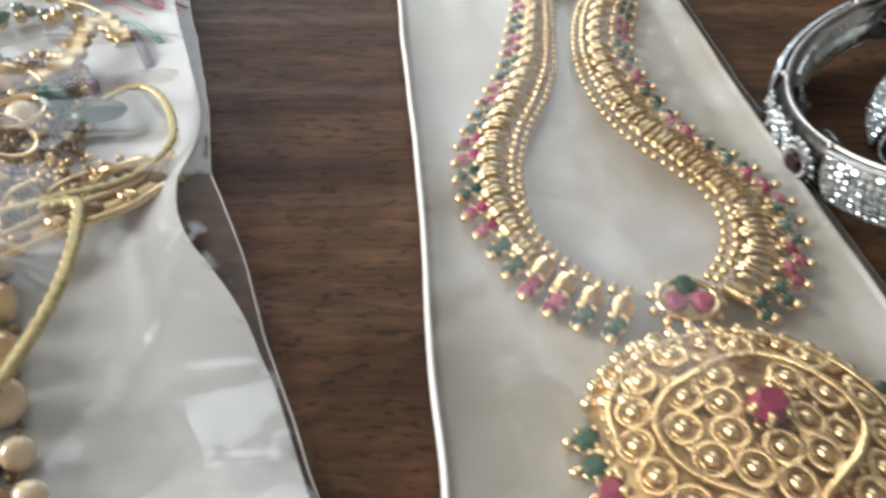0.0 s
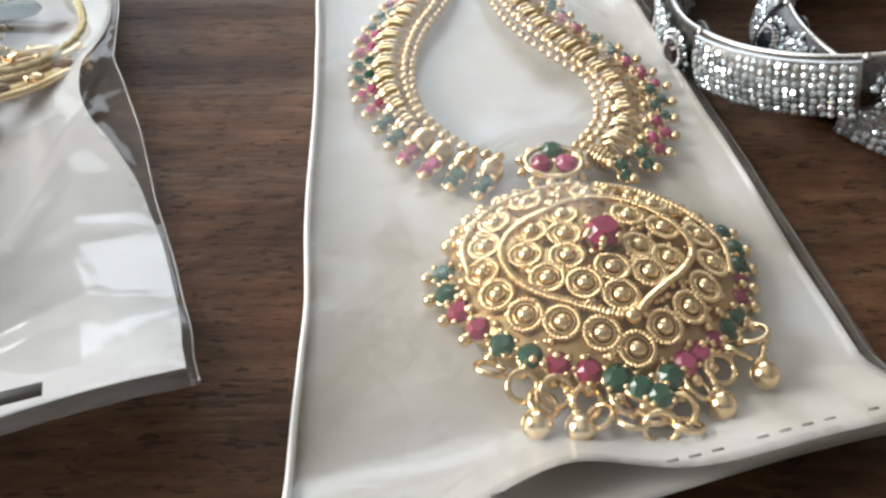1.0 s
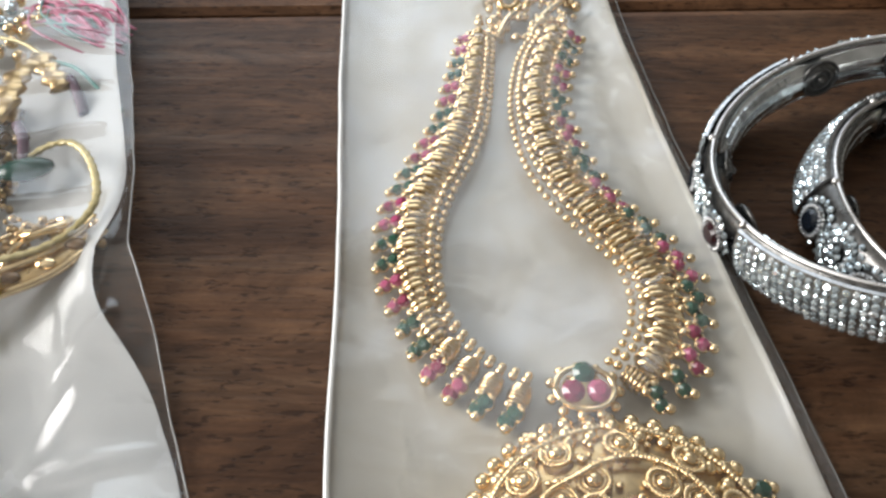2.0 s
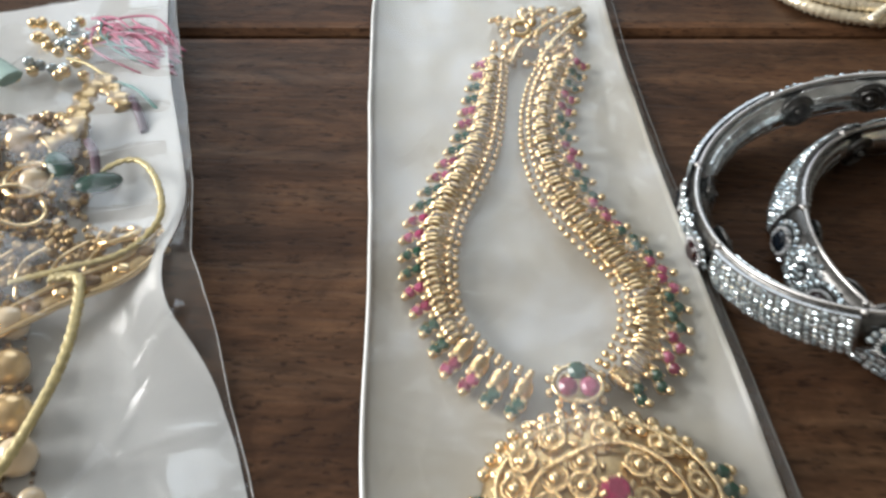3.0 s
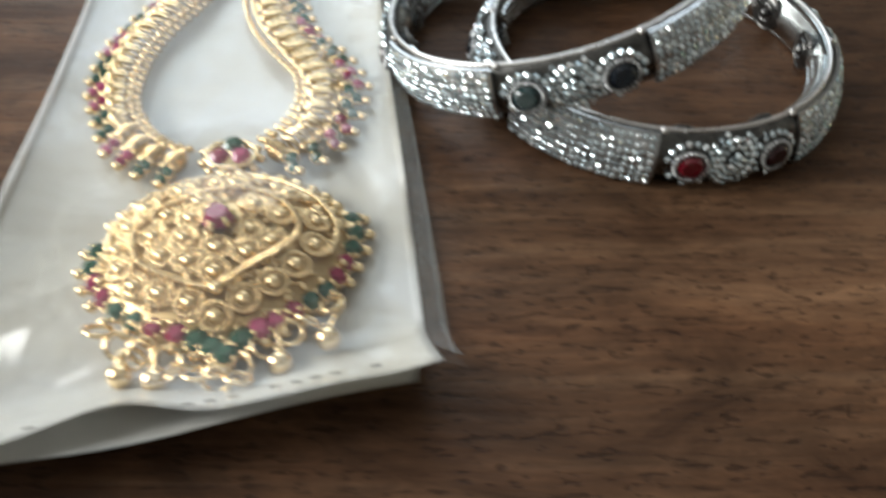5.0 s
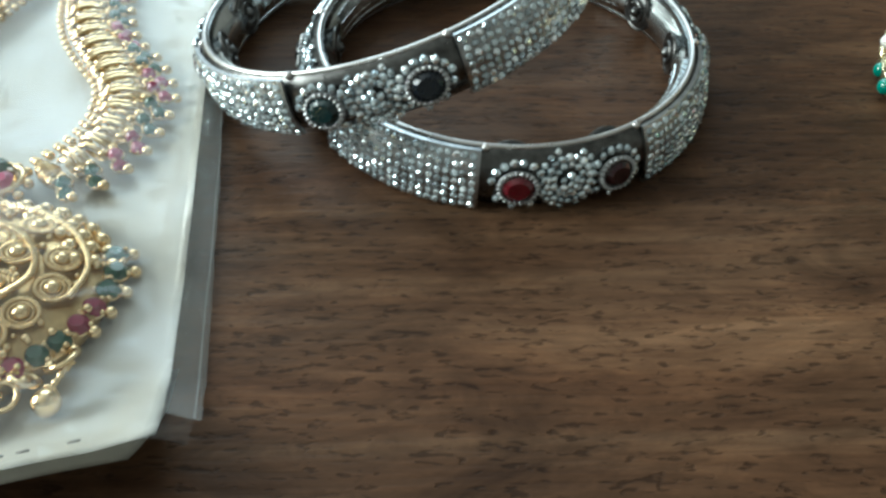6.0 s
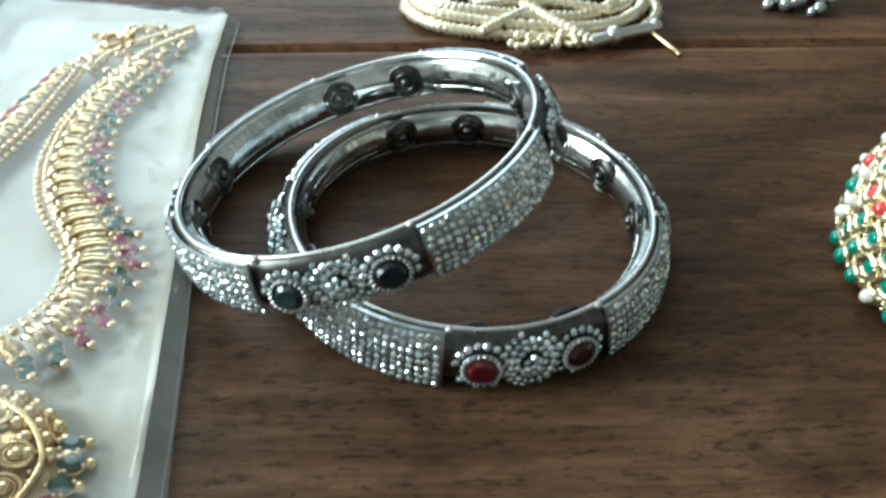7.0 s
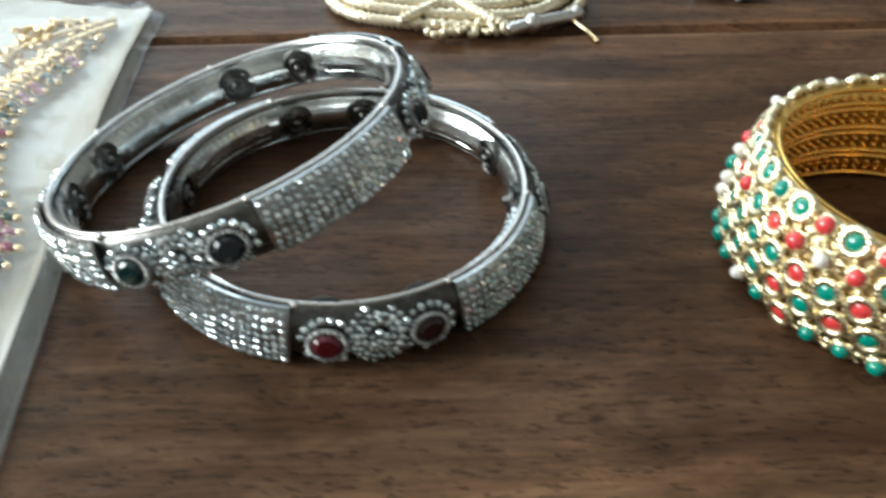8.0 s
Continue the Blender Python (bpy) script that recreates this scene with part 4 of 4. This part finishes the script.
    for r in range(rows):
        for c in range(around):
            p, n = skin(r, c + 0.5)
            for k in range(5):
                o = Vector((rng.uniform(-1.6, 1.6), rng.uniform(-1.6, 1.6), rng.uniform(-1.8, 1.8)))
                add_ball(bm, p + o - n * o.dot(n) + n * 0.3, rng.uniform(0.55, 0.95), 6, 4)
    tagged(part("granulation", bm, BRIGHTGOLD, body, "tiny pale gold grains along the rims and gaps"), kind="stuff")
    return g


gold_bangle()

# ---- the coiled chain at the back ----
chain = thing("coiled_chain", (168, 248, 0), "pale gold rope chain coiled in loose loops with a beaded tassel", "chain")
for k, (cx, cy, rx, ry, z, w) in enumerate(((170, 250, 45, 24, 2.2, 0.1), (168, 251, 41, 21, 5.0, 0.5), (172, 252, 37, 17, 3.0, 0.9), (165, 249, 33, 14, 6.6, 0.3), (176, 254, 28, 11, 4.0, 1.2))):
    bm = bmesh.new()
    path = [Vector((cx + rx * math.cos(a) * (1 + 0.05 * math.sin(3 * a + w)), cy + ry * math.sin(a) * (1 + 0.12 * math.cos(2 * a + w)), z + 0.9 * math.sin(2 * a + w)))
            for a in (2 * math.pi * i / 220 for i in range(220))]
    add_tube(bm, path, 2.0, 8, True, ripple=0.42, depth=0.10, twist=1.6)
    part("loop", bm, PALEGOLD, chain)
for pts in (((150, 226, 5), (163, 236, 7), (182, 250, 8), (206, 262, 5)), ((140, 262, 6), (160, 246, 8.5), (178, 230, 6), (186, 224, 4)), ((148, 240, 8), (170, 243, 9), (196, 240, 7))):
    bm = bmesh.new()
    add_tube(bm, smooth_path(pts, 24), 1.7, 8, ripple=0.42, depth=0.1, twist=1.6)
    part("crossing_strand", bm, PALEGOLD, chain)
rng = random.Random(8)
bm = bmesh.new()
for k in range(46):
    a = rng.random()
    add_ball(bm, (160 + 26 * a + rng.uniform(-1, 1), 221.5 + 3 * a + rng.uniform(-3.2, 3.4), rng.uniform(1.4, 5.2)), rng.uniform(1.0, 1.7), 8, 6)
part("bead_tassel", bm, PALEGOLD, chain, "bunch of small pale gold beads")
bm = bmesh.new()
add_tube(bm, smooth_path([(186, 223, 3), (193, 226, 3.6), (203, 231, 3.4), (210, 234.5, 3.2)], 6), 2.2, 12)
add_ball(bm, (195, 226.6, 4.0), 3.3, 14, 9)
add_ball(bm, (211, 235, 3.6), 2.7, 14, 9)
part("bell_end", bm, SILVER, chain, "bright metal end bells")
bm = bmesh.new()
add_tube(bm, smooth_path([(209, 233, 2.5), (213, 226, 1.6), (216, 219, 0.9)], 6), 0.9, 7)
part("tail", bm, GOLD, chain)

# ---- grey metal beads farther back ----
grey = thing("grey_bead_string", (272, 262, 0), "bunch of grey metal and crystal beads", "beads")
rng = random.Random(15)
for k in range(34):
    a = rng.random()
    x, y = 258 + 27 * a + rng.uniform(-3, 3), 268 - 14 * a * (1 - a) * 4 * 0.5 + rng.uniform(-9, 10)
    r = rng.uniform(1.6, 2.8)
    bm = bmesh.new()
    add_ball(bm, (x, y, r + rng.choice((0, 0, 2.2))), r, 10, 7)
    part("bead", bm, rng.choice((GREYMETAL, GREYMETAL, CRYSTAL)), grey)

# ---- the crumpled bag of beads ----
B_RIGHT = [(-9.3, 30.5), (-15.2, 42.6), (-18.2, 50), (-26.5, 70), (-30, 77), (-36.5, 95), (-46.3, 114.5), (-51.4, 136), (-60.5, 164), (-68, 186), (-80, 222), (-87, 246)]
B_RISE = [(0, 30), (0, 74), (5.5, 95), (10, 114), (9, 136), (8, 165), (6, 200), (4, 250)]  # the right edge's height over the table, by y
bag = thing("bead_bag", (-75, 120, 0), "crumpled clear plastic bag with a white card inside", "bag")
ACROSS = Vector((-0.94, -0.34))


def bag_place(u, v, inset=0.0, width=108):
    """u from the bag's right edge to its left one, v from the lower edge to the upper one."""
    y = 30.5 + v * (246 - 30.5)
    x = piecewise(y, B_RIGHT)
    x0 = -9.3 + (y - 30.5) / (246 - 30.5) * (-88 + 9.3)
    d = width * u + inset
    bow = (x - x0) * max(0.0, 1 - u * 3)
    return x0 + bow + ACROSS.x * d, y + ACROSS.y * d * (0.55 + 0.45 * min(1, u * 3))


def hump(x, y):
    """How far the beads lift the film."""
    d = (Vector((x, y)) - Vector((-96, 118))) * 1.0
    a = max(0.0, 1 - (d.x / 46) ** 2 - (d.y / 95) ** 2)
    return 10.5 * a ** 0.6


def bag_curl(v):
    """The bag's free lower end stands off the table too."""
    return 14.0 * max(0.0, 1 - v * 215.5 / 24) ** 1.5


def bag_rise(y, u, reach):
    """The right edge stands off the table higher up, and the sheet falls from it inwards."""
    return piecewise(max(30.0, min(250.0, y)), B_RISE) * max(0.0, 1 - u * reach) ** 1.3


def bag_card(x, y, u, v):
    return bag_curl(v) + bag_rise(y, u, 4.2) + 0.7 * min(1, u * 14) * crease_at(x, y) + 0.6 + 1.3 * min(1, u * 12) * min(1, v * 10) + 0.7 * abs(wobble(x, y, 0.035, 2)) + 0.25 * wobble(x, y, 0.1, 5)


CREASES = [((-29, 75), (-50, 67), 1.5), ((-21, 57), (-58, 42), 1.7), ((-46, 99), (-62, 58), 1.2), ((-34, 84), (-47, 96), 1.3), ((-30, 50), (-40, 62), 1.0), ((-60, 128), (-84, 116), 1.6),
           ((-64, 150), (-100, 128), 1.8), ((-68, 168), (-104, 158), 1.6), ((-70, 186), (-108, 172), 1.9), ((-78, 205), (-112, 186), 1.8), ((-84, 222), (-120, 200), 1.5), ((-90, 112), (-112, 98), 1.5)]


def crease_at(x, y):
    """Sharp straight folds pressed into the film."""
    z = 0.0
    for (ax, ay), (bx, by), h in CREASES:
        dx, dy = bx - ax, by - ay
        t = max(0.0, min(1.0, ((x - ax) * dx + (y - ay) * dy) / (dx * dx + dy * dy)))
        d = math.hypot(x - ax - t * dx, y - ay - t * dy)
        z += h * max(0.0, 1 - d / 2.6) * (1 - 0.6 * t)
    return z


def bag_film(x, y, u, v):
    edge = min(1, u * 7) * min(1, v * 9) * min(1, (1 - v) * 9)
    fold = abs(wobble(x + y * 0.35, y * 0.8, 0.030, 11)) * 6.0 + wobble(x - y * 0.7, y * 1.1, 0.05, 17) * 1.4
    return bag_curl(v) + bag_rise(y, u, 3.4) + 0.4 + min(1, u * 14) * crease_at(x, y) + edge * (2.2 + fold) + hump(x, y) * min(1, u * 4) + 0.5 * abs(wobble(x, y, 0.16, 23)) * (1 - edge)


def card_inset(v):
    return 1.2 + 8.0 * math.exp(-((v - 0.34) / 0.075) ** 2) + 2.6 * math.exp(-((v - 0.75) / 0.2) ** 2)


part("card", thicken(sheet(40, 80, lambda u, v: bag_place(u, 0.012 + 0.97 * v, card_inset(v), 100), bag_card), 0.4), BAGCARD, bag, "white card backing")
part("film", sheet(120, 210, bag_place, bag_film), BAGFILM, bag, "glossy crumpled clear film").visible_shadow = False
bm = bmesh.new()
add_box(bm, (-8, -1.0, 0), (8, 1.0, 0.25))
bm.transform(Matrix.Translation((-36, 26.6, 16.2)) @ Matrix.Rotation(0.30, 4, "Z"))
part("dark_strip", bm, INK, bag, "dark grey strip stuck on the film")

bm = bmesh.new()
add_tube(bm, smooth_path([(x + 0.4 * wobble(x, y, 0.2, 6), y, 0.8 + bag_curl((y - 30.5) / 215.5) + bag_rise(y, 0, 1) + 0.8 * abs(wobble(x, y, 0.16, 23))) for x, y in ((piecewise(q, B_RIGHT), q) for q in np.linspace(31, 240, 44))], 3), 0.2, 5)
part("seam", bm, SEAM, bag, "clear crumpled edge of the bag")

beads = thing("bead_necklace", (-95, 115, 2), "tangled necklace of cream pearls, smoky and gold beads", "necklace")
M_PEARL = ball_mesh("pearl", CREAMPEARL, 4.1, 18, 12)
M_WPEARL = ball_mesh("pale_pearl", plain("rosy_pearl", (0.72, 0.58, 0.40), 0.18, 0, 0.08, 150, 0, 0.6), 4.0, 18, 12)
for k, (x, y) in enumerate(((-82.7, 94.9), (-78.2, 83.6), (-73.5, 73.1), (-68.8, 63.8), (-104.5, 154.4), (-112, 148.7), (-94.5, 138.5), (-108.5, 136.4), (-101, 124.4), (-113, 126), (-121, 140))):
    put("pearl", M_PEARL if k % 3 else M_WPEARL, beads, Matrix.Translation((x, y, 6.4)))
for x, y in ((-63, 55.5), (-58.5, 48.5), (-72, 54), (-66, 46), (-77, 63), (-80, 52)):
    put("pearl", M_WPEARL, beads, Matrix.Translation((x, y, 5.4)) @ Matrix.Diagonal((0.66, 0.66, 0.66, 1)))
HEAP = [(-58, 36), (-66, 60), (-79, 90), (-87, 110), (-80, 130), (-82, 150), (-94, 168)]
rng = random.Random(32)
for mt, label in ((GOLDRAW, "heap of brownish gold seed beads"), (SMOKE, "heap of smoky seed beads")):
    bm = bmesh.new()
    for k in range(520):
        y = rng.uniform(36, 168)
        add_ball(bm, (piecewise(y, HEAP) + rng.uniform(-40, 1), y, rng.uniform(2.2, 5.5)), rng.uniform(0.5, 1.2), 6, 4)
    tagged(part("seed_bead_heap", bm, mt, beads, label), kind="stuff")
rng = random.Random(31)
small = {n: ball_mesh(n, m, 1.0, 10, 7) for n, m in (("smoky_bead", SMOKE), ("gold_bead", GOLD), ("crystal_bead", CRYSTAL), ("dull_gold_bead", GOLDRAW))}
for k in range(620):
    v = rng.random()
    y = 38 + 128 * v
    x = piecewise(y, HEAP) + rng.uniform(-36, 0)
    if any((x + 82.7 - 0.44 * q) ** 2 + (y - 94.9 + q) ** 2 < 16 for q in (0, 11, 22, 31)):
        continue
    n = rng.choice(("smoky_bead", "smoky_bead", "smoky_bead", "gold_bead", "dull_gold_bead", "dull_gold_bead"))
    r = rng.uniform(0.7, 1.9)
    put(n, small[n], beads, Matrix.Translation((x, y, 2.6 + rng.uniform(0, 4.5))) @ Matrix.Diagonal((r, r, r * 0.9, 1)))

bracelet = thing("pierced_bracelet", (-72, 104, 2), "pierced gold bracelet with brown cutouts inside the bag", "bracelet")
band_path = smooth_path([(-55.4, 121, 7), (-58, 113.5, 8), (-63, 108, 8), (-72.4, 102, 8.2), (-82.3, 94, 8), (-91, 88, 7.5), (-101, 83, 7)], 10)
bm = bmesh.new()
add_tube(bm, [p + Vector((1.2, -2.2, 0.2)) for p in band_path], 0.9, 8)
add_tube(bm, [p + Vector((-1.2, 2.6, 0.8)) for p in band_path], 0.9, 8)
part("edge_wire", bm, GOLD, bracelet)
bm = bmesh.new()
add_tube(bm, band_path, 2.6, 8, flat=0.35)
part("strap", bm, GOLDRAW, bracelet)
# the brown ovals stand in for oval holes cut through the band
for k, p in enumerate(spaced(band_path, 10)):
    put("brown_cutout" if k % 2 else "gold_stud", small["smoky_bead" if k % 2 else "gold_bead"], bracelet, Matrix.Translation(p + Vector((0, 0.2, 1.0))) @ Matrix.Diagonal((2.2, 1.5, 0.9, 1)))
bm = bmesh.new()
add_tube(bm, smooth_path([(-89.2, 181.6, 8), (-91.5, 170.7, 9), (-89.8, 157, 9.5), (-95, 150, 9)], 10), 3.2, 8, flat=0.4, ripple=0.18, depth=0.25)
add_tube(bm, smooth_path([(-89.2, 179, 8.5), (-84, 173, 9), (-79, 167, 8.6)], 10), 2.8, 8, flat=0.4, ripple=0.18, depth=0.25)
part("pierced_link", bm, GOLDRAW, bracelet)
bm = bmesh.new()
for c, r in (((-104, 116, 8.5), 8), ((-93, 127, 10), 6.5), ((-110, 104, 8), 9), ((-66, 120, 8), 5)):
    add_torus(bm, Matrix.Translation(c) @ Euler((0.5, 0.3, c[0])).to_matrix().to_4x4(), r, 0.8, 40, 6)
part("wire_hoop", bm, GOLD, bracelet)

rng = random.Random(91)
bm = bmesh.new()
for k in range(230):
    t = rng.random()
    x, y = -56 - 42 * t + rng.uniform(-2, 2), 121 - 9 * t + rng.uniform(-11, 9) * (0.35 + 0.65 * t)
    add_ball(bm, (x, y, rng.uniform(3, 8)), rng.uniform(0.5, 1.3), 6, 4)
tagged(part("filigree", bm, GOLDRAW, bracelet, "mass of fine brownish gold filigree"), kind="stuff")
for k in range(4):
    t = 0.15 + 0.22 * k
    bm = bmesh.new()
    add_tube(bm, smooth_path([(-58 - 40 * t, 122 - 8 * t, 7), (-64 - 36 * t, 116 - 10 * t + rng.uniform(-2, 2), 9), (-66 - 30 * t, 109 - 14 * t, 7.5)], 8), 0.55, 6)
    part("wire", bm, GOLD, bracelet)

earring = thing("green_stone_drop", (-82, 139, 4), "gold drop with dark green leaf-shaped stones", "earring")
for x, y, a in ((-88.3, 142.6, 2.3), (-76.0, 136.6, 0.25)):
    bm = bmesh.new()
    add_ball(bm, (0, 0, 0), 1, 14, 9)
    bm.transform(Matrix.Translation((x, y, 9.2)) @ Matrix.Rotation(a, 4, "Z") @ Matrix.Diagonal((6.2, 3.4, 1.9, 1)))
    part("green_leaf_stone", bm, plain("green_glass", (0.003, 0.045, 0.032), 0.2, 0, 0.3, 200, 0.1, 0.05, 0.3), earring)
bm = bmesh.new()
add_torus(bm, Matrix.Translation((-94.5, 137, 9)), 6, 0.8, 30, 6)
part("ear_hoop", bm, GOLD, earring)

cord = thing("drawstring_cord", (-64, 100, 3), "shiny olive-gold drawstring cord looped inside the bag", "cord")
for nm, pts, r in (("cord_loop", [(-78, 139, 9), (-72, 142.6, 11), (-66, 142, 12), (-60, 135.5, 12), (-56.3, 126, 11), (-58, 118, 10.5), (-64, 112, 10), (-74, 108, 10), (-86, 104, 9)], 0.85),
                   ("cord_tail", [(-76, 104.5, 10.5), (-69.6, 104.6, 11.5), (-66.8, 99, 12), (-64.8, 88, 12), (-64.5, 78, 12), (-66, 65.5, 12), (-69, 55, 11.5), (-74, 47, 10.5), (-82, 40, 9)], 1.2)):
    bm = bmesh.new()
    add_tube(bm, smooth_path(pts, 14), r, 8, ripple=0.7, depth=0.08, flat=0.7, twist=1.2)
    part(nm, bm, CORD, cord)

threads = thing("thread_tassel", (-88, 195, 2), "tangle of pink and turquoise threads inside the bag", "threads")
rng = random.Random(77)
for k in range(42):
    s = Vector((-98 + rng.uniform(-8, 8), 207 + rng.uniform(-8, 8), 6))
    e = Vector((-76 + rng.uniform(-6, 6), 194 + rng.uniform(-7, 7), 5))
    mid = (s + e) / 2 + Vector((rng.uniform(-6, 6), rng.uniform(-6, 6), rng.uniform(1, 4)))
    bm = bmesh.new()
    add_tube(bm, smooth_path([s, mid, e], 8), rng.uniform(0.22, 0.42), 6)
    part("thread", bm, TURQ if k % 5 == 0 else PINK, threads)
for pts, mt in (([(-86, 179, 8), (-78, 175, 9), (-70, 168, 7), (-64, 163, 5)], TURQ), ([(-79, 172, 8), (-75, 166, 8), (-72, 160, 6)], PURPLE), ([(-84, 152, 9), (-80, 146, 10), (-77, 138, 9.5)], PURPLE),
                ([(-104, 190, 8), (-96, 186, 9), (-88, 180, 9)], CORD)):
    bm = bmesh.new()
    add_tube(bm, smooth_path(pts, 8), 0.55 if mt is not PURPLE else 1.3, 6)
    part("thread", bm, mt, threads)
rng = random.Random(41)
upper = thing("bead_cluster", (-110, 195, 2), "cluster of pale gold beads under the film", "beads")
for k in range(40):
    put("gold_bead", small["gold_bead" if k % 3 else "crystal_bead"], upper, Matrix.Translation((-112 + rng.uniform(-12, 14), 196 + rng.uniform(-12, 18), 4 + rng.uniform(0, 3))) @ Matrix.Diagonal((1.8, 1.8, 1.8, 1)))
bm = bmesh.new()
add_tube(bm, smooth_path([(-140, 188, 8), (-128, 186, 9), (-116, 178, 9)], 10), 4.0, 8, flat=0.4)
part("teal_ribbon", bm, plain("pale_teal", (0.30, 0.42, 0.38), 0.5, 0, 0.25, 120), upper)
